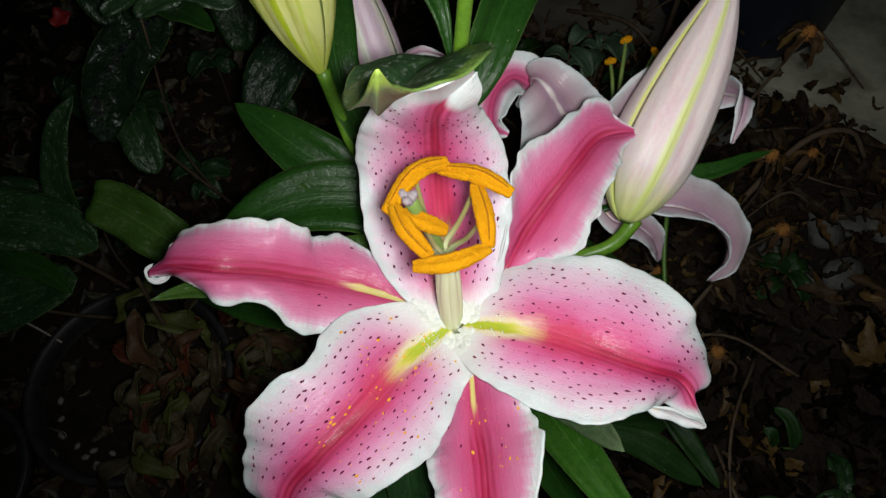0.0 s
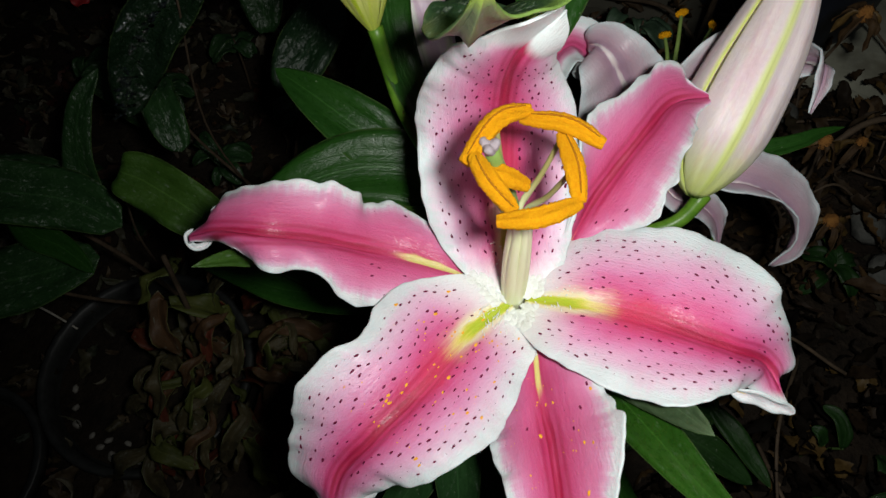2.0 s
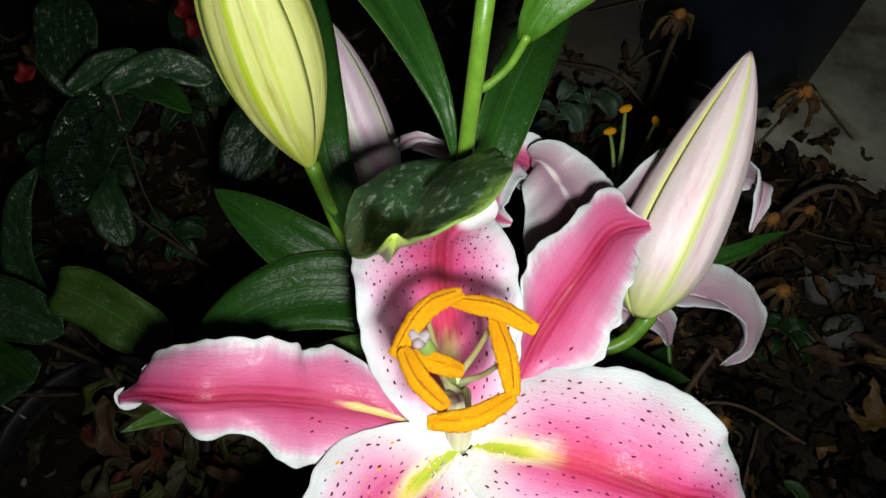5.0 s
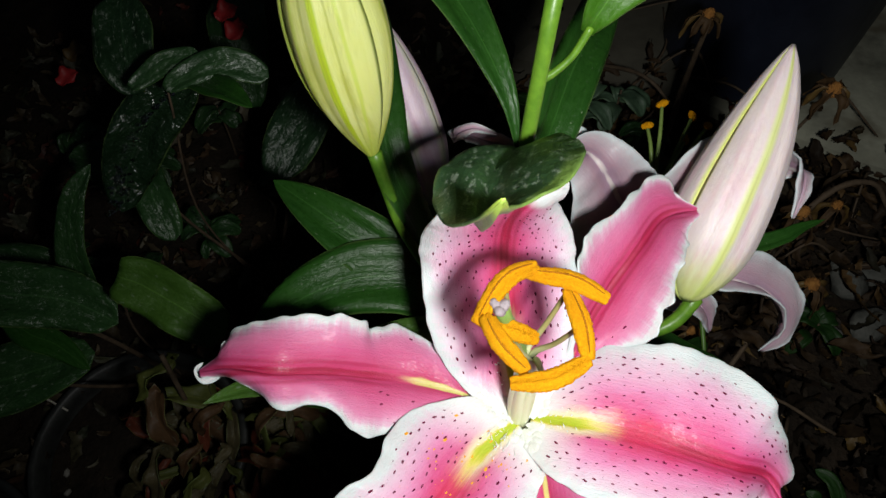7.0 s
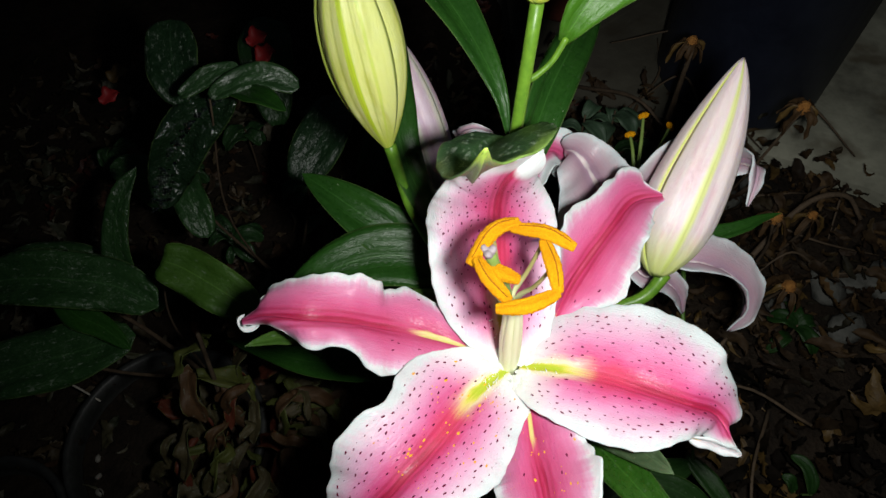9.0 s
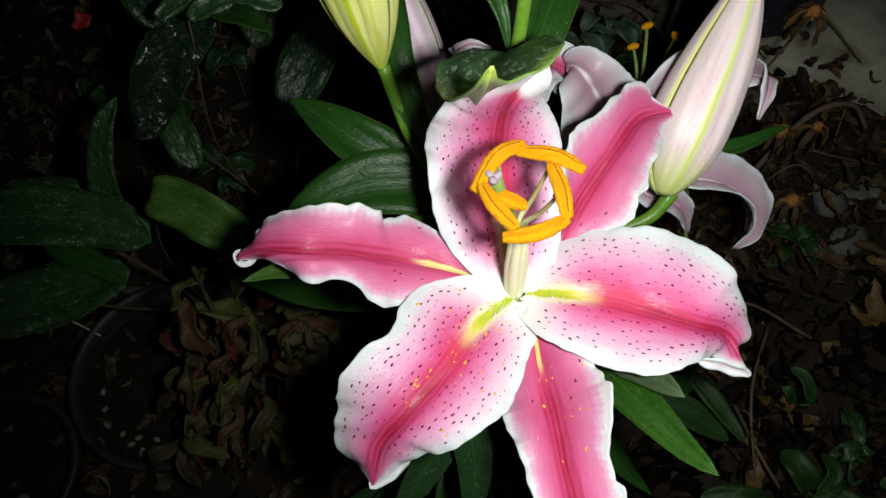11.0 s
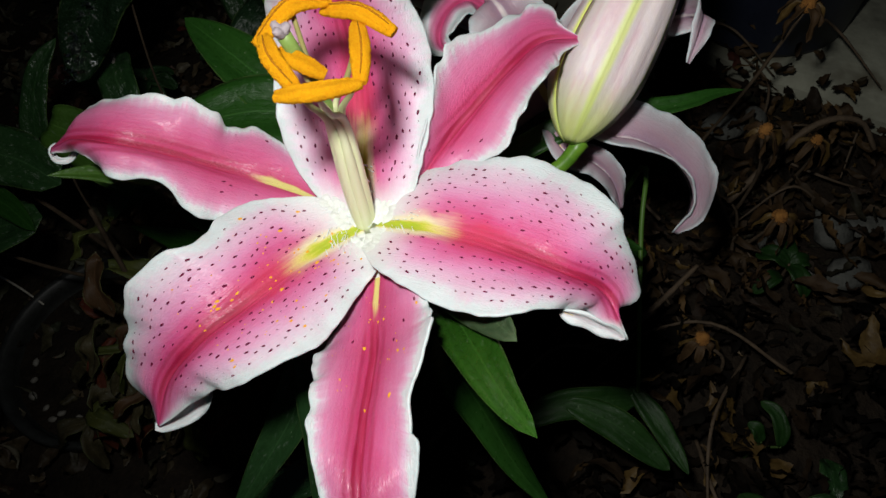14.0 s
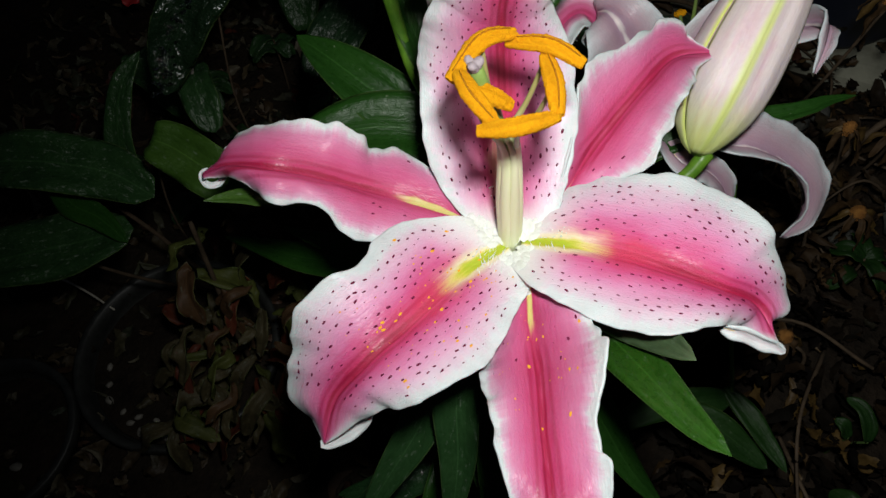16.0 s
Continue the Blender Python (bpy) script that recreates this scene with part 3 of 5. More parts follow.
UP = (0, -0.12, 1)
PETALS = [
    (INNER, UP, dict(
        spine=[(2.5, 84.1, 321.0), (-8.4, 75.5, 322.2), (-18.2, 63.8, 324.8), (-27.3, 52.0, 326.3), (-37.2, 41.8, 324.3), (-46.4, 34.0, 315.8), (-49.3, 23.5, 306.0)],
        wl=[10.0, 15.0, 19.0, 21.5, 23.6, 25.3, 23.0, 21.0, 18.2, 13.3, 11.3, 5.9, 0.0],
        ll=[1.3, 2.9, 3.9, 2.8, 2.3, 3.3, 4.4, 4.2, 1.8, -2.6, -0.8, 0.4, -0.0],
        al=[1.1, -4.4, -3.5, -0.9, -0.1, 1.4, 0.1, -1.0, -2.3, -4.5, -0.7, 1.5, 0.0],
        wr=[11.0, 16.0, 20.6, 24.9, 24.6, 21.6, 24.9, 23.8, 21.4, 16.1, 14.6, 7.0, -0.0],
        lr=[1.2, 3.2, 3.2, 4.1, 5.9, 7.4, 8.8, 6.2, 3.2, 2.6, -4.0, -6.3, -0.0],
        ar=[1.8, 1.8, 1.1, 1.1, 3.3, 4.8, 7.6, 10.3, 10.8, 12.5, 9.5, 3.8, 0.0])),
    (INNER_TIPPED, UP, dict(
        spine=[(6.8, 85.8, 322.0), (19.9, 81.9, 327.6), (34.6, 77.8, 329.6), (48.1, 71.8, 333.1), (62.3, 66.7, 332.0), (75.2, 64.9, 323.8), (81.3, 53.1, 319.0)],
        wl=[3.7, 14.1, 21.7, 27.1, 28.5, 30.1, 31.4, 27.9, 21.4, 11.8, 9.8, 1.3, -0.0],
        ll=[-0.8, 0.4, -1.9, -3.1, 0.2, 0.1, -2.0, -1.1, 1.9, 5.9, -0.5, -4.2, -0.0],
        al=[3.3, -3.7, -3.7, -1.4, -0.9, -0.4, 3.8, 7.0, 10.5, 12.9, 9.0, -1.7, 0.0],
        wr=[9.0, 13.5, 17.6, 20.6, 23.5, 24.5, 24.1, 21.4, 15.6, 11.1, 10.7, 6.2, -0.0],
        lr=[1.0, 2.6, 3.4, 4.3, 5.8, 4.6, 7.2, 9.2, 6.1, 0.1, 0.7, -0.7, 0.0],
        ar=[-1.5, -3.4, -5.2, -5.6, -2.6, 1.4, 0.8, -0.3, -4.8, -8.5, -3.7, 1.3, 0.0])),
    (OUTER, UP, dict(
        spine=[(8.9, 74.9, 320.0), (9.6, 60.8, 319.7), (11.1, 47.4, 322.1), (12.1, 34.2, 326.3), (12.6, 20.8, 330.9), (13.4, 7.3, 334.9), (15.0, -5.5, 332.0)],
        wl=[4.9, 9.2, 13.2, 16.2, 16.4, 15.4, 14.2, 11.9, 13.2, 14.1, 13.1, 8.3, 0.0],
        ll=[2.0, 5.9, 9.5, 12.2, 14.5, 15.4, 14.8, 10.3, 6.8, 1.9, -1.0, 0.3, 0.0],
        al=[1.3, 0.4, 1.2, 3.3, 4.7, 6.8, 7.6, 6.7, 7.3, 7.5, 7.9, 7.7, -0.0],
        wr=[3.5, 6.1, 8.8, 11.8, 15.0, 16.3, 15.0, 13.5, 12.7, 10.9, 8.8, 5.8, 0.0],
        lr=[-1.0, -2.0, -3.5, -4.5, -4.0, -0.5, 3.6, 4.0, 4.0, 1.1, -1.9, -2.6, -0.0],
        ar=[0.1, 0.2, 0.5, 0.6, 1.3, 2.4, 3.3, 4.4, 4.7, 4.5, 3.7, 3.9, 0.0])),
    (OUTER, UP, dict(
        spine=[(-12.5, 92.4, 323.0), (-27.4, 96.1, 325.8), (-41.6, 97.2, 330.9), (-55.1, 95.8, 338.3), (-68.3, 93.3, 346.0), (-82.2, 95.4, 343.7), (-94.6, 98.1, 335.0)],
        wl=[3.8, 8.2, 12.6, 16.4, 18.9, 17.3, 12.1, 9.4, 10.4, 6.0, 3.0, 0.9, 2.0],
        ll=[0.7, 2.1, 3.4, 3.1, 1.9, 1.1, 1.5, -1.1, -3.2, -4.5, -4.0, -2.1, -0.4],
        al=[-1.7, -3.0, -2.7, -1.7, -0.5, 1.2, -0.4, -0.5, -1.4, -1.9, -1.5, -0.9, -1.0],
        wr=[5.5, 10.9, 15.4, 17.8, 15.0, 14.5, 15.2, 15.6, 16.9, 14.4, 11.7, 5.3, -0.0],
        lr=[-0.5, 1.2, 1.2, -1.1, -2.6, 4.1, 7.9, 4.4, -1.3, -1.9, -2.0, -1.8, -0.0],
        ar=[5.3, 4.5, 3.7, 3.0, 2.0, -0.4, -0.6, -1.3, 0.7, 5.3, 5.8, 1.4, 0.0])),
    (INNER_CURLED, (0, -0.8, 0.6), dict(
        spine=[(2.8, 85.5, 323.0), (0.6, 102.9, 327.8), (-0.6, 117.6, 338.5), (-1.9, 124.7, 355.1), (-2.4, 123.9, 373.4), (-0.9, 118.5, 391.1), (7.9, 118.0, 405.0)],
        wl=[9.5, 15.5, 20.8, 23.8, 25.4, 25.7, 24.5, 21.1, 18.3, 14.2, 9.8, 6.0, 1.7],
        ll=[0.7, 2.9, 3.5, 5.7, 5.4, -0.2, -1.2, -2.2, -0.4, -0.6, 5.3, 11.1, 3.0],
        al=[4.2, 2.0, 1.4, 2.4, 6.4, 9.2, 10.3, 11.2, 11.4, 12.2, 9.9, 6.4, 3.0],
        wr=[10.0, 15.8, 19.0, 21.3, 22.6, 22.8, 21.7, 19.2, 15.5, 12.3, 9.1, 5.5, -0.3],
        lr=[-1.2, 0.3, 3.6, 5.0, 3.0, -1.7, -6.1, -7.4, -6.8, -5.6, -7.0, -3.4, -0.9],
        ar=[1.1, -2.4, -1.8, -0.0, 1.1, 0.6, -0.5, -1.7, -2.0, -3.1, 0.1, 3.4, 0.0])),
    (OUTER, UP, dict(
        spine=[(10.0, 89.5, 323.0), (19.2, 100.8, 326.7), (26.7, 113.5, 329.6), (35.2, 125.1, 334.2), (44.4, 135.6, 339.5), (54.4, 147.0, 341.0), (68.7, 150.3, 340.0)],
        wl=[1.7, 0.4, 2.6, 5.0, 8.6, 13.3, 14.8, 13.4, 12.9, 10.9, 12.3, 6.1, -0.0],
        ll=[0.7, 3.3, 7.3, 11.9, 14.1, 13.8, 11.3, 6.1, 3.6, 2.5, 0.9, 0.4, 0.0],
        al=[0.8, 2.6, 3.7, 4.5, 6.4, 8.1, 9.7, 10.6, 11.3, 13.0, 10.6, -0.0, -0.0],
        wr=[3.2, 4.1, 5.3, 8.1, 13.5, 18.3, 18.7, 17.3, 15.2, 13.5, 12.4, 6.0, 1.1],
        lr=[0.2, -0.6, -1.3, -0.9, 1.4, 5.5, 10.2, 11.5, 8.5, 5.7, 3.3, 1.7, 0.1],
        ar=[0.2, 0.7, 0.8, 0.3, -1.0, -2.5, -2.6, -0.9, -2.8, -4.8, -0.4, 0.9, -0.4])),
]
for k, (mat, normal, table) in enumerate(PETALS):
    inner = mat is not OUTER
    grid, uv = petal_grid(normal=normal, seed=k + 1, ruffle=0.8 if inner else 1.2, crisp=0.2 if inner else 0.75, **table)
    petal = part("petal", sheet(grid, 0.0008, uv), mat, flower, "broad spotted pink petal with a white margin" if inner else "narrow pink outer petal with a white margin")
    spots = dots(grid, 215 if inner else 10, k, 0.12, 0.80 if inner else 0.40, 0.18, 0.84, 0.00082, 0.00038, 0.00045, 0.0022)
    part("petal_spotting", spots, SPOT, flower, "dark crimson raised spots", "stuff")
    if inner:
        part("papillae", dots(grid, 24, 80 + k, 0.03, 0.17, 0.09, 0.24, 0.00030, 0.00024, 0.0024, 0.0009), THROAT, flower, "fleshy white hairs beside the nectary groove", "stuff")
        part("papillae", dots(grid, 22, 90 + k, 0.0, 0.055, 0.2, 0.92, 0.0022, 0.0017, 0.0012, 0.0015), THROAT, flower, "white crumpled tissue at the petal's foot", "stuff")
    if k in (0, 2):
        grains = dots(grid, 36 if k == 0 else 22, 40 + k, 0.15, 0.62, 0.0, 0.7, 0.0004, 0.0003, 0.0004, 0.0010)
        part("pollen_dust", dots(grid, 44 if k == 0 else 10, 60 + k, 0.08, 0.62, 0.03, 0.85, 0.0008, 0.0005, 0.0005, 0.0010), GRAIN, flower, "clumps of spilt orange pollen", "stuff")
        part("pollen_dust", grains, GRAIN, flower, "spilt orange pollen", "stuff")

def powdery(bm, p, radius, seed):
    """A pollen-laden anther: a flattened, grooved, granular body along three points."""
    n, sides = 44, 20
    c = spline(p, n)
    t, b, m = frames(c, np.array((0.0, -0.1, 1.0)))
    rings = []
    for i in range(n):
        u = i / (n - 1)
        r = radius * (0.25 + 0.75 * math.sin(math.pi * (0.06 + 0.88 * u)) ** 0.45)
        ring = []
        for k in range(sides):
            a = 2 * math.pi * k / sides
            groove = 1 - 0.62 * math.exp(-((a - math.pi / 2 - 0.25) / 0.20) ** 2)
            q = Vector(c[i]) * 900
            rough = 1 + 0.10 * noise.noise(q * 2.2 + Vector((math.cos(a), math.sin(a), seed)) * 2.5) + 0.13 * noise.noise(q * 5 + Vector((math.cos(a) * 6, math.sin(a) * 6, seed)))
            ring.append(bm.verts.new(c[i] + (b[i] * math.cos(a) + m[i] * math.sin(a) * 0.72) * r * groove * rough))
        rings.append(ring)
    for i in range(n - 1):
        for k in range(sides):
            bm.faces.new([rings[i][k], rings[i + 1][k], rings[i + 1][(k + 1) % sides], rings[i][(k + 1) % sides]]).smooth = True
    bm.faces.new(rings[0]), bm.faces.new(rings[-1][::-1])


ANTHERS = [
    [(-7, 73, 389), (2, 73, 391), (11, 78, 389)],
    [(11, 78, 389), (10, 86, 391), (8, 95, 391)],
    [(17, 92, 391), (9, 96, 393), (-1, 100, 390)],
    [(1, 101, 392), (-7, 96, 394), (-14, 87, 390)],
    [(-12, 88, 392), (-8.5, 81, 392), (-3, 76, 388)],
    [(-10, 89, 387), (-5, 87, 386), (1, 86, 383)],
]
for k, points in enumerate(ANTHERS):
    p = np.array(points, float) * MM
    mid = p[1] - np.array((0, 0, 0.0012))
    root = np.array((3.2 + 1.35 * math.cos(k * 1.05), 87.0 + 1.35 * math.sin(k * 1.05), 316)) * MM
    bm = bmesh.new()
    ring = np.array((math.cos(k * 1.05), math.sin(k * 1.05), 0.0))
    bend = np.array((0.0008, 0.0870, 0.366)) + ring * 0.0020
    tube(bm, [root, (root + bend) / 2 + ring * 0.0004, bend, bend * 0.45 + mid * 0.55 - np.array((0, 0, 0.002)), mid], [0.0022, 0.0020, 0.0016, 0.0008, 0.0006], 12)
    filament = part("filament", bm, FILAMENT, flower)
    bm = bmesh.new()
    powdery(bm, p, 0.0024, k)
    anther = part("anther", bm, ANTHER, flower, "anther thick with orange pollen")
    if k in (1, 2, 3, 4):
        c = spline(p, 12)
        t, b, m = frames(c, np.array((0.0, -0.1, 1.0)))
        bm = bmesh.new()
        tube(bm, (c + m * 0.00160 + b * 0.0005 * np.sin(np.linspace(0, 3.1, 12))[:, None])[1:-1], [0.00012, 0.00022, 0.00026, 0.00020, 0.00010], 6, 1.0, 0.3, k)
        part("seam", bm, SEAM, anther, "dark split along the anther")
bm = bmesh.new()
tube(bm, np.array([(3, 87, 316), (2, 88, 345), (-2, 89, 372), (-8, 90, 391)]) * MM, [0.0030, 0.0026, 0.0018, 0.0018], 12)
part("style", bm, STYLE, flower)
bm = bmesh.new()
for a in (0.4, 2.5, 4.6):
    d = np.array((math.cos(a), math.sin(a), 0.15)) * 0.0021
    tube(bm, [np.array((-0.0085, 0.090, 0.391)), np.array((-0.0085, 0.090, 0.3925)) + d * 0.6, np.array((-0.0085, 0.090, 0.393)) + d], [0.0013, 0.0016, 0.0010], 10, 0.8, 0.06, int(a * 10))
part("stigma", bm, STIGMA, flower, "pale lilac three-lobed stigma")


bm = bmesh.new()
rng = random.Random(3)
for k in range(110):
    a = rng.uniform(0, 6.28)
    r = rng.uniform(0.006, 0.014)
    p = np.array((0.0035 + r * math.cos(a), 0.0860 + r * math.sin(a), 0.3205 + (r - 0.006) * 0.25))
    d = np.array((-math.cos(a) * 0.4 + rng.uniform(-0.5, 0.5), -math.sin(a) * 0.4 + rng.uniform(-0.5, 0.5), 1.0)) * rng.uniform(0.0016, 0.0042)
    w = rng.uniform(0.00018, 0.00032)
    ring = [bm.verts.new(p + np.array((math.cos(q), math.sin(q), 0)) * w) for q in (0, 2.1, 4.2)]
    top = bm.verts.new(p + d)
    for q in range(3):
        bm.faces.new([ring[q], ring[(q + 1) % 3], top]).smooth = True
part("throat_hair", bm, THROAT, flower, "fine white hairs round the throat", "stuff")
FOLD = petal_material("petal_fold", [(0.0, (0.78, 0.70, 0.74)), (0.4, (0.79, 0.78, 0.79)), (1.0, WHITE)], 0.0, 0.0, 0.0)
for pts, w, cup, face in (([(-37, 35, 306), (-40, 33, 304), (-44, 30, 302), (-47.5, 26.5, 303), (-50.5, 22.5, 305)], 4.2, 0.5, (0, -0.5, 1)),
                          ([(-88, 101, 332), (-91, 98, 330), (-94, 97, 331), (-96, 99.5, 333), (-94, 101.5, 334)], 1.1, 0.7, (0, -0.5, 1)),
                          ([(61.5, 56.5, 328.5), (66.5, 54.5, 329), (71.5, 53.2, 328), (76, 52, 326.5), (79.3, 50.6, 325)], 3.0, 0.35, (0.1, -0.95, 0.25))):
    part("petal_fold", leaf_bm(pts, w, face, cup, 0.25, (0.35, 0.5), 3, 20, 5, 0.7), FOLD, flower, "white petal edge rolled under")



def bud_material(name, ridge, side, base, groove, vein, threads=0.0, soft=0.0, lip=(0.72, 0.86)):
    m = Nodes(name)
    u, e = split(m)
    mm = m.uv("mm")
    streak = m.noise(m.scaled(mm, 25, 420), 1.0, 4.0)
    patch = m.noise(m.scaled(mm, 60, 60), 1.0, 3.0)
    grain = m.noise(m.scaled(mm, 500, 1200), 1.0, 3.0)
    ew = m.math("ADD", e, m.math("MULTIPLY_ADD", streak, 0.10, -0.05))
    c = m.mix(m.math("MULTIPLY", m.step(patch, 0.45, 0.7), 0.35), (*side, 1), m.mix(0.35, (*side, 1), (0.80, 0.78, 0.60, 1)))
    wide = m.noise(m.scaled(mm, 30, 190), 1.0, 4.0, 0.6)
    flush = m.math("MULTIPLY", m.step(wide, 0.40, 0.64), m.math("SUBTRACT", 1.0, m.step(m.math("ABSOLUTE", m.math("SUBTRACT", ew, 0.42)), 0.12, 0.38)))
    c = m.mix(m.math("MULTIPLY", flush, m.math("SUBTRACT", 0.85, m.math("MULTIPLY", u, 0.5))), c, (*vein, 1))
    c = m.mix(m.step(ew, 0.05 - soft * 0.04, 0.10 + soft * 0.14), (*ridge, 1), c)
    thread = m.math("SUBTRACT", 1.0, m.step(m.math("ABSOLUTE", m.math("SUBTRACT", ew, 0.47)), 0.015, 0.06))
    c = m.mix(m.math("MULTIPLY", thread, threads), c, (*ridge, 1))
    valley = m.math("SUBTRACT", 1.0, m.step(m.math("ABSOLUTE", m.math("SUBTRACT", ew, 0.26)), 0.01, 0.05))
    c = m.mix(m.math("MULTIPLY", valley, threads * 0.8), c, m.mix(1.0, (*ridge, 1), (0.65, 0.58, 0.8, 1), "MULTIPLY"))
    seam = m.math("SUBTRACT", 1.0, m.step(ew, 0.0, 0.035))
    c = m.mix(m.math("MULTIPLY", seam, 0.45), c, m.mix(1.0, (*ridge, 1), (0.6, 0.62, 0.4, 1), "MULTIPLY"))
    c = m.mix(m.step(ew, lip[0] - soft * 0.14, lip[1] + soft * 0.06), c, (*groove, 1))
    low = m.math("SUBTRACT", 1.0, m.step(m.math("ADD", u, m.math("MULTIPLY", patch, 0.12)), 0.08, 0.34))
    c = m.mix(m.math("MULTIPLY", low, 0.9), c, (*base, 1))
    c = m.mix(m.math("MULTIPLY_ADD", streak, 0.8, -0.25, clamp=True), c, m.mix(0.22, c, (0.85, 0.86, 0.70, 1)))
    m.bump(m.math("ADD", m.math("MULTIPLY", streak, 0.45), m.math("ADD", m.math("MULTIPLY", patch, 1.4), m.math("MULTIPLY", grain, 0.35))), 0.5, 0.0008)
    m.bsdf.inputs["Subsurface Weight"].default_value = 0.4
    m.bsdf.inputs["Subsurface Radius"].default_value = (0.006, 0.005, 0.0035)
    m.bsdf.inputs["Subsurface Scale"].default_value = 1.0
    return m.done(c, m.math("MULTIPLY_ADD", grain, 0.25, 0.33), 0.45)


BUD_PINK = bud_material("bud_pink", (0.75, 0.78, 0.28), (0.90, 0.72, 0.69), (0.64, 0.74, 0.18), (0.68, 0.75, 0.13), (0.76, 0.40, 0.48), 0.0, 0.3, (0.90, 0.975))
BUD_GREEN = bud_material("bud_green", (0.46, 0.60, 0.012), (0.72, 0.76, 0.22), (0.48, 0.58, 0.05), (0.20, 0.27, 0.02), (0.44, 0.47, 0.05), 0.55, 0.0, (0.90, 0.98))
BUD_MAUVE = bud_material("bud_mauve", (0.82, 0.78, 0.66), (0.80, 0.58, 0.67), (0.78, 0.76, 0.54), (0.78, 0.73, 0.56), (0.62, 0.31, 0.46), 0.0, 0.6)


def bud(base, tip, radius, material, turn, label, stalk=None, stalk_r=0.0032, low=0.30, fall=2.1, bow=1.0):
    """A closed bud: three ridged tepals wrapped round a core, on its stalk."""
    base, tip = np.array(base) * MM, np.array(tip) * MM
    axis = tip - base
    length = np.linalg.norm(axis)
    a = unit(axis)
    x = unit(np.cross(a, (0.2, 0.9, 0.1)))
    y = np.cross(a, x)

    def radius_at(u):
        return radius * MM * (1 - (1 - min(1, (u + 0.012) / low)) ** 2.0) ** (0.72 + (low - 0.3) * 1.6) * (1 - (max(0.0, u - low) / (1 - low)) ** fall) ** 0.85

    def point(u, ang, grow):
        bend = x * 0.004 * bow * math.sin(u * 3.1 + turn) * length / 0.1
        return base + axis * u + bend + (x * math.cos(ang) + y * math.sin(ang)) * max(radius_at(u) * grow, 0.0005)

    nu, nv = 40, 19
    bm = bmesh.new()
    n = 24
    rings = [[bm.verts.new(point(u, 2 * math.pi * k / n, 0.95)) for k in range(n)] for u in np.linspace(0.0, 0.985, 30)]
    uvl = bm.loops.layers.uv.new("UVMap"), bm.loops.layers.uv.new("mm")
    for i in range(29):
        for k in range(n):
            f = bm.faces.new([rings[i][k], rings[i][(k + 1) % n], rings[i + 1][(k + 1) % n], rings[i + 1][k]])
            f.smooth = True
            for loop, (ii, kk) in zip(f.loops, ((i, k), (i, k + 1), (i + 1, k + 1), (i + 1, k))):
                loop[uvl[0]].uv = (ii / 29, (kk * 3 / n + 0.5) % 1.0)
                loop[uvl[1]].uv = (ii / 29 * length, kk * 0.004)
    bm.faces.new(rings[0][::-1]), bm.faces.new(rings[-1])
    core = part("bud", bm, material, lily, label)
    for k in range(3):
        grid, uv = np.zeros((nu, nv, 3)), np.zeros((nu, nv, 4))
        for i, u in enumerate(np.linspace(0, 1, nu)):
            spread = math.pi / 3 * 1.03
            for j, v in enumerate(np.linspace(-1, 1, nv)):
                ang = turn + k * 2 * math.pi / 3 + v * spread
                grow = 1.02 + 0.10 * math.exp(-(v / 0.10) ** 2) - 0.045 * math.exp(-(v / 0.025) ** 2) + 0.05 * math.exp(-((abs(v) - 0.48) / 0.11) ** 2) - 0.03 * math.exp(-((abs(v) - 0.27) / 0.07) ** 2) - 0.035 * abs(v) ** 6 + (0.075 if v > 0 else -0.04) * abs(v) ** 3 + 0.01 * noise.noise(Vector((u * 6, v * 3, k + turn)))
                grid[i, j] = point(u, ang, grow)
                uv[i, j] = (u, v / 2 + 0.5, u * length + k, radius_at(u) * v * spread)
        part("tepal", sheet(grid[:, ::-1], 0.0009, uv[:, ::-1]), material, core)
    if stalk is not None:
        bm = bmesh.new()
        pts = [base + a * 0.002] + [np.array(q) * MM for q in stalk]
        tube(bm, pts, [stalk_r * 1.15, stalk_r * 0.9, stalk_r], 12)
        part("stalk", bm, STEM, core)
    return core


bud((71.5, 130, 310), (96, 197, 371), 15.0, BUD_PINK, 1.55, "tall pale pink bud with yellow-green ridges", [(64, 125, 303), (50, 122, 298), (30, 122, 282), (-1, 126, 268)], stalk_r=0.0025, low=0.32, fall=1.9)
bud((-41.8, 168.6, 347.8), (-56.7, 188.5, 430.4), 14.0, BUD_GREEN, 1.65, "plump yellow-green closed bud", stalk_r=0.0023, stalk=[(-39, 165, 337), (-33, 156, 320), (-18, 145, 296), (0, 133, 298)], low=0.54, bow=0.2)
bud((-21, 196, 278.5), (-47.2, 246.7, 345.7), 13.0, BUD_MAUVE, 2.1, "mauve-pink bud with pale ribs", [(-18, 190, 271), (-12, 168, 264), (-3, 126, 262)], low=0.36, bow=0.2)
bud((9, 164, 421), (14, 191, 500), 12.0, BUD_GREEN, 0.2, "small pale green bud at the top of the stem", low=0.32)

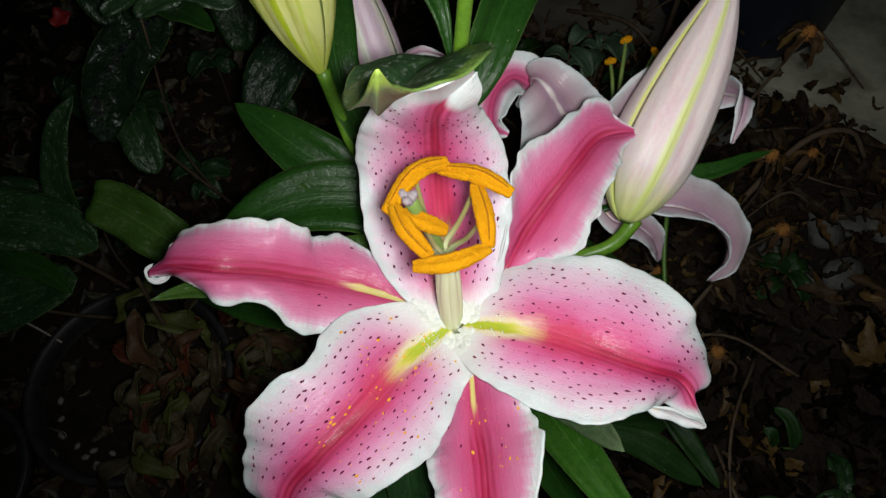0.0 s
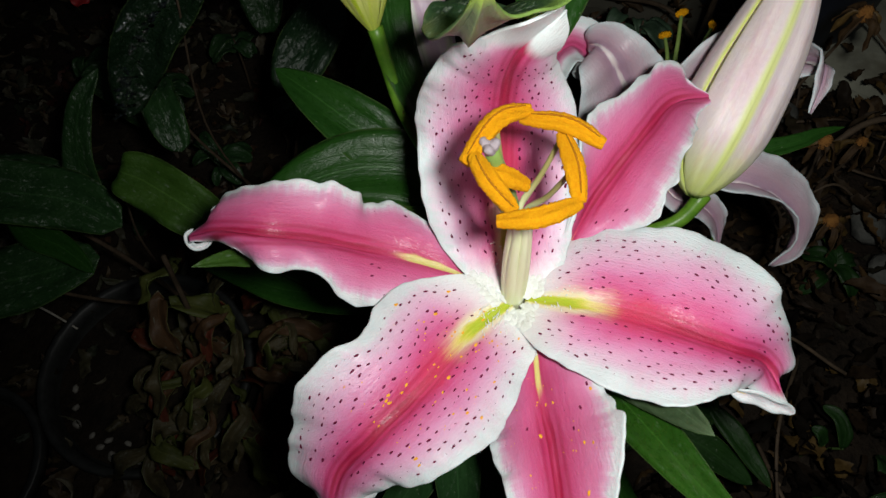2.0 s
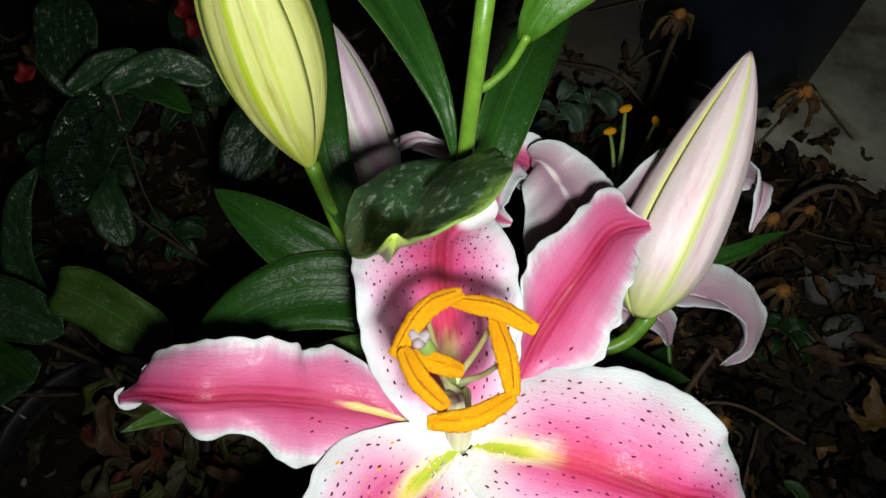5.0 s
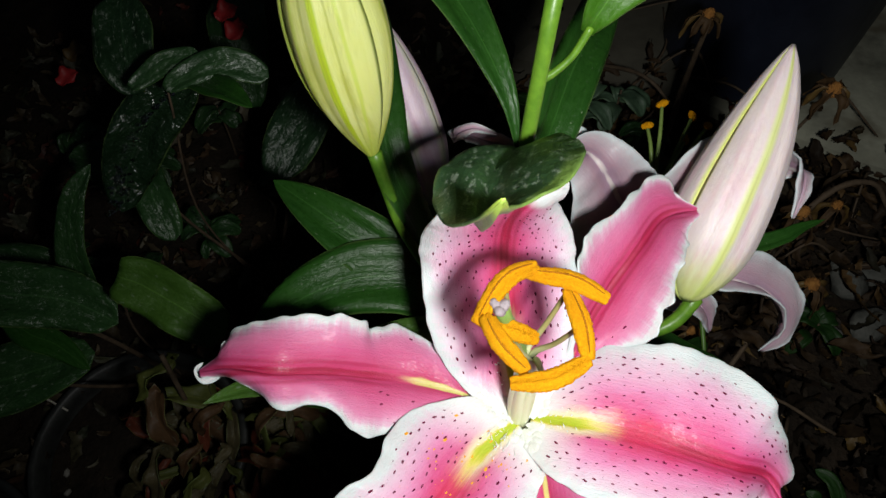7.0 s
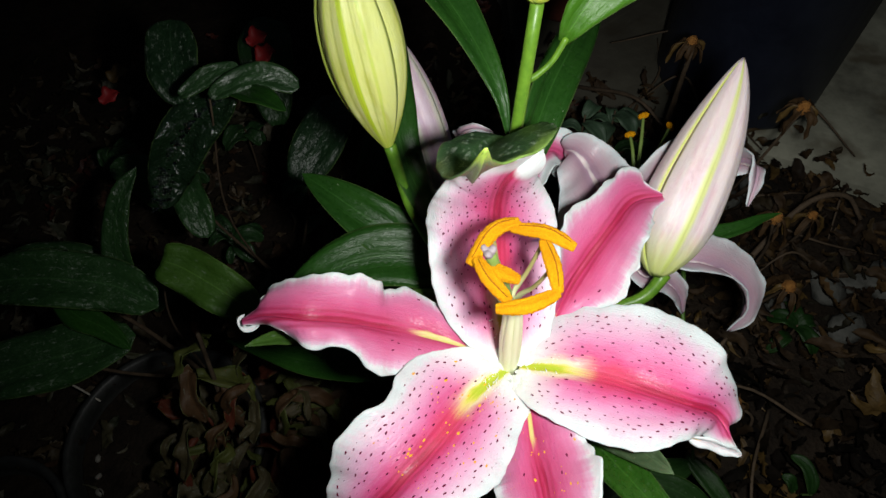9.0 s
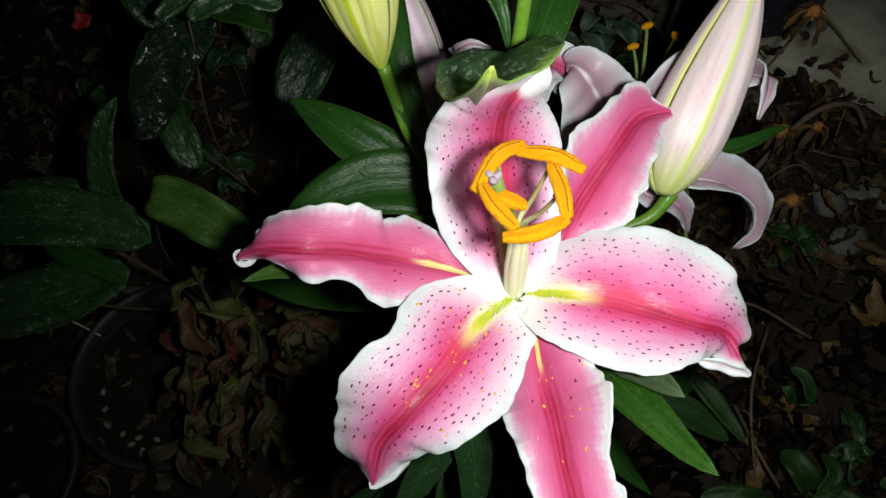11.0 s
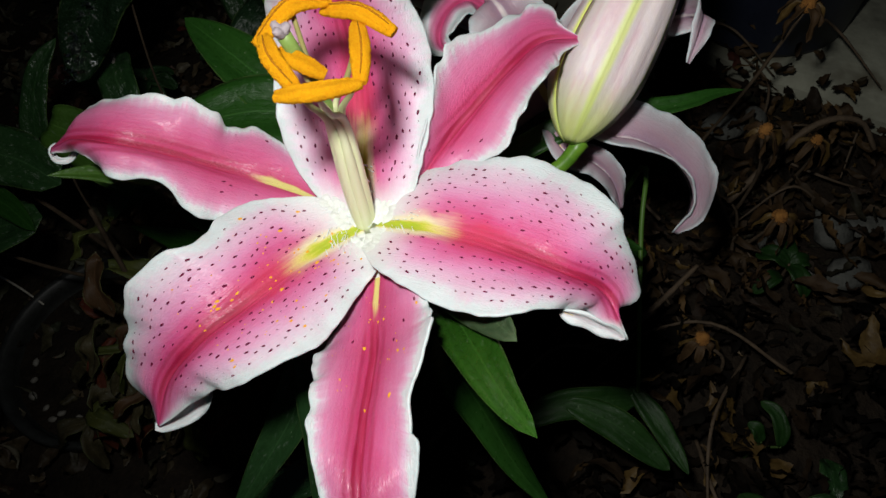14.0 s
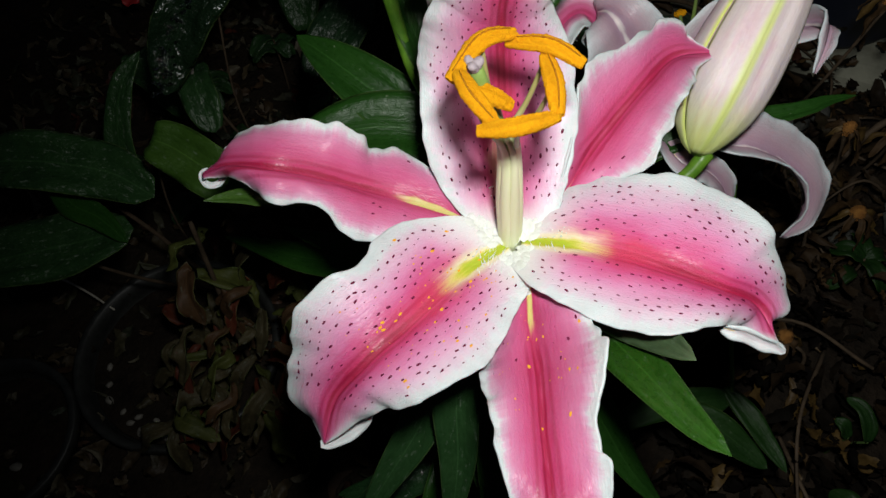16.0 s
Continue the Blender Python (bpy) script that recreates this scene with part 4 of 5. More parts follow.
LEAVES = [
    # base first; half width; normal; cup; material; shape; label
    ([(4, 148, 352), (12, 158, 364), (21, 178, 374), (33, 206, 372), (48, 250, 360), (57, 280, 350)], 9.0, (0.5, -0.4, 0.9), 0.3, LEAF, (0.45, 0.8), "long glossy dark green leaf"),
    ([(2.6, 149.5, 372), (-1, 160, 386), (-12, 180, 398), (-26, 202, 405), (-43, 236, 405), (-53, 258, 400)], 9.6, (0.2, -0.5, 0.9), 0.35, LEAF, (1.25, 0.7), "long glossy dark green leaf"),
    ([(-16, 146, 300), (-36, 170, 337), (-41, 193, 352), (-45, 222, 362), (-53, 255, 365), (-62, 290, 362)], 9.0, (0.5, -0.5, 0.8), 0.2, LEAF, (0.7, 0.7), "narrow dark green leaf behind a bud"),
    ([(0, 132, 288), (-24, 148, 291), (-38, 156, 298), (-56, 166, 306), (-71, 176, 310), (-86, 188, 310)], 13.5, (0, -0.35, 1), 0.25, LEAF, (0.45, 0.75), "pointed dark green leaf"),
    ([(0, 130, 280), (-24, 146, 297), (-48, 148, 301), (-70, 142, 299), (-92, 132, 290)], 14.5, (0, -0.35, 1), 0.15, LEAF, (0.45, 0.6), "broad dark green leaf behind the petals"),
    ([(0, 130, 285), (-30, 124, 300), (-61, 108, 314), (-75, 99, 322), (-84, 94, 329), (-92, 88, 335)], 6.5, (0, -0.3, 1), 0.2, LEAF_MOSS, (0.4, 0.7), "light green leaf tip under a petal"),
    ([(-4, 116, 235), (-40, 130, 228), (-67, 131, 223), (-94, 137, 214), (-118, 147, 205), (-147, 159, 195)], 10.0, (0, -0.3, 1), 0.2, LEAF, (0.4, 0.9), "narrow dark green leaf"),
    ([(-3, 118, 245), (-45, 126, 244), (-71, 130, 240), (-89, 137, 235), (-104, 145, 230)], 7.0, (0, -0.3, 1), 0.2, LEAF, (0.4, 0.9), "narrow dark green leaf"),
    ([(0, 124, 270), (16, 98, 290), (30, 67, 308), (39, 45, 325), (47, 27, 338), (54, 16, 345)], 9.0, (0.1, -0.5, 0.8), 0.15, LEAF_FRESH, (0.4, 0.62), "fresh green leaf with a damp sheen"),
    ([(-4, 114, 225), (22, 100, 240), (32, 73, 240), (45, 59, 226), (58, 44, 212), (75, 29, 200)], 10.0, (0, -0.4, 0.9), 0.2, LEAF, (0.4, 0.8), "dark green leaf"),
    ([(-1, 121, 262), (18, 95, 288), (34, 68, 313), (43, 52, 330), (49, 39.5, 344)], 8.5, (0.1, -0.5, 0.8), 0.15, LEAF_SAGE, (0.4, 0.62), "short grey-green leaf tip"),
    ([(-3, 119, 250), (-6, 100, 278), (-12, 62, 282), (-13, 48, 270), (-12, 34, 252), (-14, 14, 228)], 9.5, (0, -0.3, 1), 0.3, LEAF_LOW, (0.4, 0.6), "dark green leaf"),
    ([(-4, 116, 235), (-8, 100, 258), (-20, 60, 261), (-29, 44, 246), (-40, 30, 231), (-52, 14, 215)], 9.5, (0, -0.3, 1), 0.3, LEAF_LOW, (0.4, 0.7), "dark green leaf"),
    ([(-5, 110, 210), (0, 100, 225), (2, 60, 225), (4, 30, 210), (6, 2, 190)], 10.0, (0, -0.3, 1), 0.3, LEAF, (0.4, 0.7), "dark green leaf under the flower"),
    ([(-3, 116, 230), (20, 140, 255), (39, 152, 260), (61, 142, 256), (84, 134, 250), (108, 130, 245)], 13.0, (0, -0.3, 1), 0.15, LEAF, (0.45, 0.75), "dark green leaf behind a bud"),
    ([(-2, 120, 250), (60, 150, 290), (113, 161, 302), (124, 166, 302), (137, 171, 300)], 5.5, (0, -0.3, 1), 0.25, LEAF, (0.5, 0.7), "narrow dark green leaf"),
    ([(-11, 90, 120), (-18, 72, 138), (-43, 54, 132), (-62, 47, 125), (-82, 45, 112)], 9.0, (0.1, -0.16, 1), 0.25, LEAF_DEW, (0.4, 0.7), "wet dark leaf low on the stem"),
    ([(-11, 90, 130), (-16, 66, 148), (-36, 50, 146), (-58, 40, 138), (-72, 30, 124)], 9.5, (0.1, -0.16, 1), 0.25, LEAF_DEW, (0.4, 0.7), "wet dark leaf low on the stem"),
    ([(-10, 95, 150), (-12, 66, 175), (-20, 40, 178), (-26, 20, 165), (-30, 2, 148)], 9.5, (0, -0.3, 1), 0.25, LEAF, (0.4, 0.7), "dark green leaf low on the stem"),
    ([(-9, 95, 160), (-4, 60, 185), (6, 36, 182), (20, 14, 168), (34, -4, 150)], 9.0, (0, -0.3, 1), 0.25, LEAF, (0.4, 0.7), "dark green leaf low on the stem"),
]
for k, (points, width, normal, cup, mat, shape, label) in enumerate(LEAVES):
    part("leaf", leaf_bm(points, width, normal, cup, 0.08, shape, k), mat, lily, label)

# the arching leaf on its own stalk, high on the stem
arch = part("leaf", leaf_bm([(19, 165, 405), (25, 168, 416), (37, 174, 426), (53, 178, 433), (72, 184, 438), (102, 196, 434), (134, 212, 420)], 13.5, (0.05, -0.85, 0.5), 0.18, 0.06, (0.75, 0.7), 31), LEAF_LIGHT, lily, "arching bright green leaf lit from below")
bm = bmesh.new()
tube(bm, np.array([(7, 160, 392), (11, 160.5, 394.5), (16, 162.5, 399), (20, 165.5, 406)]) * MM, [0.0015, 0.0011, 0.0011, 0.0012], 10)
part("leaf_stalk", bm, STEM, arch)

# the leaf hooked over the flower: runs forward from the stem, its tip curled up and its underside showing
grid, uv = petal_grid([(3, 153, 372), (-1, 143, 382), (-6, 131, 392.5), (-9.5, 118, 403), (-12.5, 105, 411), (-14, 96, 419), (-13, 90, 430), (-11.8, 87.0, 440)],
                      [5.0, 14.0, 19.0, 21.5, 21.0, 17.5, 11.0, 4.5, 0.3], [1.0, 6.5, 7.5, 7.5, 7.0, 6.0, 4.0, 1.5, 0.0], [0.0, 6.0, 6.5, 5.0, 2.5, 0.0, -1.0, 0.0, 0.0],
                      [1.5, 5.5, 8.5, 10.5, 12.0, 11.5, 8.0, 3.2, 0.3], [0.0, 1.0, 2.0, 2.5, 2.0, 0.5, -0.5, 0.0, 0.0], [0.0, 0.0, 1.0, 2.0, 2.0, 0.0, -3.0, -2.0, 0.0],
                      (0.0, 0.6, 0.8), 0.35, 9, 48, 8, 0.0)
part("leaf", sheet(grid, 0.0007, uv, 1), LEAF_HOOK, lily, "dusty cupped dark leaf hooked over the flower", "", LEAF_UNDER)

# ---- the second lily, seen from behind ----
lily2 = thing("lily_plant", (0.075, 0.215, rise(0.075, 0.215)), "lily plant with a faded flower turned away", "lily")
bm = bmesh.new()
tube(bm, np.array([(80, 225, 60), (76, 218, 160), (70, 205, 250), (68, 195, 285)]) * MM, [0.0042, 0.004, 0.0036, 0.0045], 10)
stem2 = part("stem", bm, STEM, lily2)
TURNED = [
    ([(70, 160, 292), (84, 147, 298), (95, 145, 298), (109, 144, 290), (119, 140, 280), (122, 136, 268), (118, 133, 255)], 13.5, (0.25, -0.35, 0.9), BACK),
    ([(64, 171, 286), (58, 173, 298), (52, 177, 308), (46, 180, 318), (42, 182, 324), (38, 187, 325), (35, 194, 319)], 16.5, (0.1, -0.75, 0.6), BACK),
    ([(46, 195, 298), (38, 196, 310), (29, 194, 319), (22, 187, 320), (19, 177, 319), (20, 169, 318), (25, 163.5, 321)], 10.5, (-0.25, -0.5, 0.85), PINK_BACK),
    ([(66, 185, 300), (68, 172, 318), (75, 176, 330), (85, 189, 331)], 9.5, (0, -0.9, 0.5), BACK),
    ([(90, 190, 300), (104, 182, 322), (110, 171, 335), (109, 163, 335), (106, 154, 328)], 6.5, (0.5, -0.5, 0.7), BACK),
    ([(62, 155, 292), (70, 144, 290), (81, 144, 285), (90, 143, 275), (96, 140, 260)], 6.0, (0.2, -0.5, 0.8), BACK),
    ([(30, 200, 300), (-5, 196, 325), (-14, 187, 336), (-8, 186, 342), (1, 184, 341)], 4.0, (0, -0.3, 0.9), BACK),
]
for k, (points, width, normal, mat) in enumerate(TURNED):
    n = len(points)
    prof = [w * width for w in (0.45, 0.8, 0.98, 1.0, 0.97, 0.9, 0.75, 0.5, 0.12)]
    under = prof if k else [0.4 * w * width for w in (0.9, 1.0, 1.0, 0.85, 0.5, 0.25, 0.2, 0.2, 0.1)]
    lift = [0.25 * w for w in prof]
    if k == 1:
        prof = [w * width for w in (1.0, 1.45, 1.6, 1.55, 1.4, 1.15, 0.85, 0.5, 0.12)]
    grid, uv = petal_grid(points, prof, lift, [0.0] * 9, under, lift, [0.0] * 9, normal, 0.8, 20 + k, 44, 9, 0.15)
    part("petal", sheet(grid, 0.0008, uv), mat, stem2, "pale mauve-white petal curled back" if mat is BACK else "pink petal with a curled white margin")
for k, (p, q) in enumerate([((89, 248, 285), (82, 213, 272)), ((102, 240, 285), (85, 211, 271)), ((108, 234, 285), (87, 210, 270)), ((81, 238, 281), (81, 214, 272)), ((98, 230, 280), (86, 211, 270))]):
    p, q = np.array(p) * MM, np.array(q) * MM
    bm = bmesh.new()
    tube(bm, [np.array((0.072, 0.196, 0.284)), q, (p + q) / 2 + np.array((0, 0, 0.003)), p], [0.0013, 0.0011, 0.0008], 8)
    part("filament", bm, STYLE, stem2)
    bm = bmesh.new()
    d = np.array((0.0022 * math.cos(k * 2.0), 0.0018 * math.sin(k * 2.0), 0.0012))
    tube(bm, [p - d, p, p + d], [0.0014, 0.0022, 0.0016], 10, 0.8, 0.1, k)
    part("anther", bm, ANTHER, stem2)

# ---- the bed: litter, dead flowers, twigs ----
BROWNS = [(0.034, 0.021, 0.012), (0.070, 0.043, 0.020), (0.020, 0.014, 0.008), (0.100, 0.060, 0.027), (0.045, 0.030, 0.015), (0.15, 0.090, 0.034), (0.030, 0.028, 0.016)]
DEAD = varied_material("dead_leaf", BROWNS, 0.65, 0.2)
MOSSY = varied_material("mossy_leaf", [(0.0595, 0.0425, 0.0221), (0.1105, 0.0808, 0.0382), (0.034, 0.0357, 0.0204), (0.17, 0.1275, 0.0723), (0.0595, 0.068, 0.0298), (0.119, 0.0595, 0.0357), (0.0425, 0.0595, 0.034), (0.204, 0.187, 0.1275)])
# Much darker copy of the dead leaves: the torch's falloff is put into the colour
SHADED_LITTER = varied_material("shaded_dead_leaf", [(0.0049, 0.0035, 0.0028), (0.0112, 0.0077, 0.0042), (0.0035, 0.0028, 0.0021), (0.0168, 0.0112, 0.0063), (0.007, 0.0056, 0.0035), (0.0049, 0.0042, 0.0028), (0.0266, 0.0168, 0.0084)], 0.8, 0.08)
DEAD_RED = varied_material("red_brown_leaf", [(0.09, 0.025, 0.015), (0.15, 0.035, 0.02), (0.05, 0.03, 0.018), (0.11, 0.06, 0.03), (0.07, 0.05, 0.02)])
DEAD_YELLOW = varied_material("yellow_leaf", [(0.13, 0.082, 0.022), (0.18, 0.115, 0.034), (0.09, 0.055, 0.020)])
TWIG = plain_material("dry_twig", (0.05, 0.034, 0.02), (0.11, 0.075, 0.045), 120.0, 0.75, 0.5, 0.0008)
CORE = plain_material("dry_centre", (0.28, 0.11, 0.02), (0.42, 0.19, 0.04), 400.0, 0.8, 0.8, 0.0015)
PEBBLE = plain_material("white_pebble", (0.14, 0.13, 0.11), (0.28, 0.265, 0.23), 120.0, 0.6, 0.3, 0.0008)
STRAW = plain_material("dry_straw", (0.34, 0.31, 0.25), (0.52, 0.49, 0.42), 200.0, 0.6, 0.3, 0.0004)
STONE = plain_material("grey_stone", (0.05, 0.052, 0.046), (0.12, 0.12, 0.105), 50.0, 0.75, 0.6, 0.002)
BLUE = plain_material("dark_blue_plastic", (0.008, 0.011, 0.022), (0.016, 0.02, 0.036), 30.0, 0.5, 0.15, 0.0006, 0.4)
BLACK = plain_material("black_plastic", (0.012, 0.013, 0.012), (0.035, 0.037, 0.034), 90.0, 0.5, 0.2, 0.0006, 0.5)
RED = plain_material("red_petal", (0.30, 0.015, 0.02), (0.45, 0.03, 0.03), 120.0, 0.5, 0.3, 0.0006)


def scrap(bm, at, length, width, turn, tilt, curl, rng, nu=9, nv=5):
    """One withered leaf added to bm: a pointed blade bent into an arc, rolled and twisted, with torn edges."""
    m = Matrix.Translation(at) @ Euler((tilt[0], tilt[1], turn)).to_matrix().to_4x4()
    rows = []
    twist, roll, bend = rng.uniform(-1.8, 1.8), rng.uniform(-0.2, 0.9), curl * 1.5
    side = rng.uniform(-0.25, 0.25)
    for i in range(nu):
        u = i / (nu - 1)
        w = width * (u + 0.05) ** 0.5 * (1.02 - u) ** 0.7 * 1.55
        a = bend * (u - 0.5)
        c = Vector((math.sin(a) / bend if abs(bend) > 0.05 else u - 0.5, side * (u - 0.5) ** 2 * 4, (1 - math.cos(a)) / bend if abs(bend) > 0.05 else 0)) * length
        row = []
        for j in range(nv):
            v = (2 * j / (nv - 1) - 1) * rng.uniform(0.72, 1.15)
            q = Vector((rng.gauss(0, 0.12) * width, w * v, w * roll * v * v + rng.gauss(0, 0.20) * width))
            q.rotate(Euler((twist * (u - 0.5), -a, 0)))
            row.append(bm.verts.new(m @ (c + q)))
        rows.append(row)
    for i in range(nu - 1):
        for j in range(nv - 1):
            bm.faces.new([rows[i][j], rows[i + 1][j], rows[i + 1][j + 1], rows[i][j + 1]]).smooth = True
    return bm


def on_slab(x, y):
    return y > 0.475 - (x - 0.055) * 0.46 and x > 0.05


def top_at(x, y):
    return max(rise(x, y), 0.102 if on_slab(x, y) else -1)


def litter(name, count, box, seed, mat, label, size=(0.010, 0.024), lift=0.02, keep=1.0):
    rng = random.Random(seed)
    bm = bmesh.new()
    for _ in range(count):
        x, y = rng.uniform(box[0], box[1]), rng.uniform(box[2], box[3])
        if on_slab(x, y) and not (x < 0.30 and y + (x - 0.055) * 0.46 < 0.50 and rng.random() < keep * 3) and rng.random() > keep * max(0.0, 1 - (y - (0.475 - (x - 0.055) * 0.46)) / 0.05):
            continue
        s = rng.uniform(*size)
        h = top_at(x, y) + 0.004 + rng.random() ** 2 * lift
        scrap(bm, (x, y, h), s, s * rng.uniform(0.12, 0.34), rng.uniform(0, 6.28), (rng.gauss(0, 0.8), rng.gauss(0, 0.6)), rng.uniform(-0.8, 1.8), rng)
    ob = part(name, bm, mat, None, label, "stuff")
    ob["category"] = "litter"
    return ob


litter("leaf_litter", 2600, (0.03, 0.52, 0.17, 0.58), 11, DEAD, "curled brown dead leaves heaped on the soil", (0.008, 0.026), 0.040, keep=0.07)
# Front of the bed: litter with weak torchlight painted in as near-black brown
litter("leaf_litter", 1600, (0.03, 0.52, -0.08, 0.18), 14, SHADED_LITTER, "brown dead leaves heaped on the soil, darkened for weak torchlight", (0.008, 0.026), 0.040)
litter("leaf_litter", 1500, (-0.50, 0.05, -0.06, 0.60), 12, MOSSY, "dark dead leaves on damp soil", (0.010, 0.028), 0.018)
litter("leaf_litter", 240, (-0.40, 0.25, 0.25, 0.70), 13, DEAD_RED, "red-brown fallen leaves", (0.012, 0.026), 0.02, 0.3)

litter("leaf_litter", 130, (0.08, 0.44, 0.06, 0.44), 17, DEAD_YELLOW, "scattered ochre leaf scraps on the brown litter", (0.010, 0.024), 0.05, 0.1)

# yellowed leaves lying singly on the heap
rng = random.Random(5)
for x, y, s in [(0.190, 0.088, 0.030), (0.203, 0.080, 0.026), (0.180, 0.094, 0.022), (0.272, 0.155, 0.034), (0.262, 0.146, 0.024), (0.287, 0.160, 0.022), (0.232, 0.118, 0.020), (0.154, 0.118, 0.022), (0.215, 0.190, 0.024), (0.183, 0.215, 0.020), (0.240, 0.232, 0.020), (0.130, 0.070, 0.024), (0.165, 0.050, 0.028), (0.230, 0.050, 0.026)]:
    bm = bmesh.new()
    scrap(bm, (0, 0, 0.004), s, s * 0.28, rng.uniform(0, 6.28), (rng.gauss(0, 0.35), rng.gauss(0, 0.3)), rng.uniform(0.2, 0.9), rng, 8, 5)
    ob = part("dead_leaf", bm, DEAD_YELLOW if rng.random() < 0.75 else DEAD, None)
    ob.location = (x, y, top_at(x, y) + 0.026)
    tagged(ob, "curled yellow-brown dead leaf lying on the litter", "leaf", "yellowed leaves on the litter")


def dead_flower(at, size, seed, lean):
    """A withered head: drooping bracts round a dry centre, on a bent stalk."""
    rng = random.Random(seed)
    x, y, z = [v * MM for v in at]
    foot = (x + lean[0], y + lean[1])
    fl = thing("dead_flower", (*foot, top_at(*foot)), "withered brown flower with an orange-brown centre on a dry stalk", "flower", "withered flowers in the bed")
    bm = bmesh.new()
    tube(bm, [np.array((*foot, top_at(*foot) - 0.004)), np.array(((x + foot[0]) / 2 + 0.006, (y + foot[1]) / 2, (z + top_at(*foot)) / 2 + 0.01)), np.array((x, y, z - 0.003))], [0.0012, 0.0011, 0.0010], 7)
    part("stalk", bm, TWIG, fl)
    bm = bmesh.new()
    tube(bm, [np.array((x, y, z - 0.003)), np.array((x, y, z + 0.001)), np.array((x + 0.001, y, z + 0.005))], [size * 0.18, size * 0.26, size * 0.16], 10, 1.0, 0.16, seed)
    part("centre", bm, CORE, fl, "dry orange-brown centre")
    for k in range(8):
        a = k * 0.78 + rng.uniform(-0.25, 0.25)
        d, l = np.array((math.cos(a), math.sin(a), 0)), size * rng.uniform(0.55, 1.0)
        drop = rng.uniform(1.0, 2.6)
        base = np.array((x, y, z))
        pts = [base / MM, (base + d * l * 0.45 + np.array((0, 0, l * 0.05))) / MM, (base + d * l * 0.85 - np.array((0, 0, l * 0.35 * drop))) / MM, (base + d * l - np.array((0, 0, l * 0.7 * drop))) / MM]
        part("bract", leaf_bm(pts, size * rng.uniform(0.10, 0.18) / MM, (rng.uniform(-0.6, 0.6), rng.uniform(-0.6, 0.6), 1), 0.6, 0.5, (0.5, 0.6), seed + k, 9, 2, 0.4), DEAD if k % 4 else DEAD_YELLOW, fl)


for k, (at, size, lean) in enumerate([((154, 365, 236), 0.015, (0.01, 0.03)), ((210, 297, 240), 0.017, (-0.03, 0.01)), ((128, 181, 164), 0.015, (0.01, 0.01)), ((166, 142, 134), 0.017, (0.02, -0.01)), ((216, 218, 150), 0.018, (0.0, 0.02)), ((190, 236, 205), 0.014, (0.02, 0.02)), ((243, 270, 160), 0.013, (0.01, 0.02)), ((176, 262, 150), 0.013, (-0.01, 0.02))]):
    dead_flower(at, size, 30 + k, lean)

rng = random.Random(8)
for k in range(30):
    x, y = rng.uniform(0.06, 0.42), rng.uniform(0.09, 0.44)
    a, l = rng.uniform(0, 6.28), rng.uniform(0.05, 0.14)
    z = top_at(x, y) + rng.uniform(0.012, 0.035)
    p = [np.array((x, y, z)), np.array((x + math.cos(a) * l * 0.5, y + math.sin(a) * l * 0.5, z + rng.uniform(0.005, 0.03))), np.array((x + math.cos(a + 0.3) * l, y + math.sin(a + 0.3) * l, max(z - 0.01, top_at(x + math.cos(a + 0.3) * l, y + math.sin(a + 0.3) * l) + 0.003)))]
    bm = bmesh.new()
    tube(bm, p, [0.0013, 0.0010, 0.0006], 6, 1.0, 0.1, k)
    ob = part("twig", bm, TWIG, None)
    tagged(ob, "thin dry brown twig lying in the litter", "twig", "twigs in the litter")
for pts, r in [([(0.20, 0.25, 0.12), (0.24, 0.28, 0.16), (0.27, 0.285, 0.165), (0.285, 0.275, 0.15)], 0.0022), ([(0.15, 0.34, 0.11), (0.16, 0.37, 0.17), (0.157, 0.366, 0.23)], 0.0022), ([(0.105, 0.45, 0.115), (0.14, 0.40, 0.15), (0.165, 0.37, 0.14)], 0.0016), ([(0.09, 0.16, 0.09), (0.096, 0.150, 0.13), (0.10, 0.135, 0.15)], 0.0035), ([(0.10, 0.13, 0.14), (0.125, 0.14, 0.155), (0.16, 0.175, 0.16)], 0.0018)]:
    bm = bmesh.new()
    tube(bm, [np.array(p) for p in pts], [r, r, r * 0.7], 8, 1.0, 0.12, 3)
    tagged(part("twig", bm, TWIG, None), "thicker dry brown stalk standing in the litter", "twig", "twigs in the litter")


def stone(name, at, size, seed, mat, label, category, group):
    bm = bmesh.new()
    bmesh.ops.create_icosphere(bm, subdivisions=2, radius=1.0)
    for v in bm.verts:
        k = 1 + 0.35 * noise.noise(v.co * 1.3 + Vector((seed, 0, 0)))
        v.co = Vector((v.co.x * size[0], v.co.y * size[1], v.co.z * size[2])) * k
    for f in bm.faces:
        f.smooth = True
    ob = part(name, bm, mat, None)
    ob.location = at
    ob.rotation_euler = (0, 0, seed * 1.7)
    return tagged(ob, label, category, group)


for k, (x, y, s) in enumerate([(0.238, 0.232, 0.012), (0.278, 0.250, 0.018), (0.300, 0.256, 0.014), (0.324, 0.249, 0.022), (0.278, 0.212, 0.016), (0.255, 0.205, 0.010), (0.355, 0.262, 0.020), (0.345, 0.215, 0.017), (0.31, 0.19, 0.013), (0.19, 0.325, 0.012), (0.165, 0.335, 0.014), (0.215, 0.335, 0.016), (0.24, 0.345, 0.011), (0.135, 0.36, 0.013), (0.185, 0.29, 0.012)]):
    stone("stone", (x, y, top_at(x, y) + s * 0.25 + 0.012), (s, s * 0.75, s * 0.45), k, STONE, "broken grey stone among the litter", "stone", "broken stones by the paving")


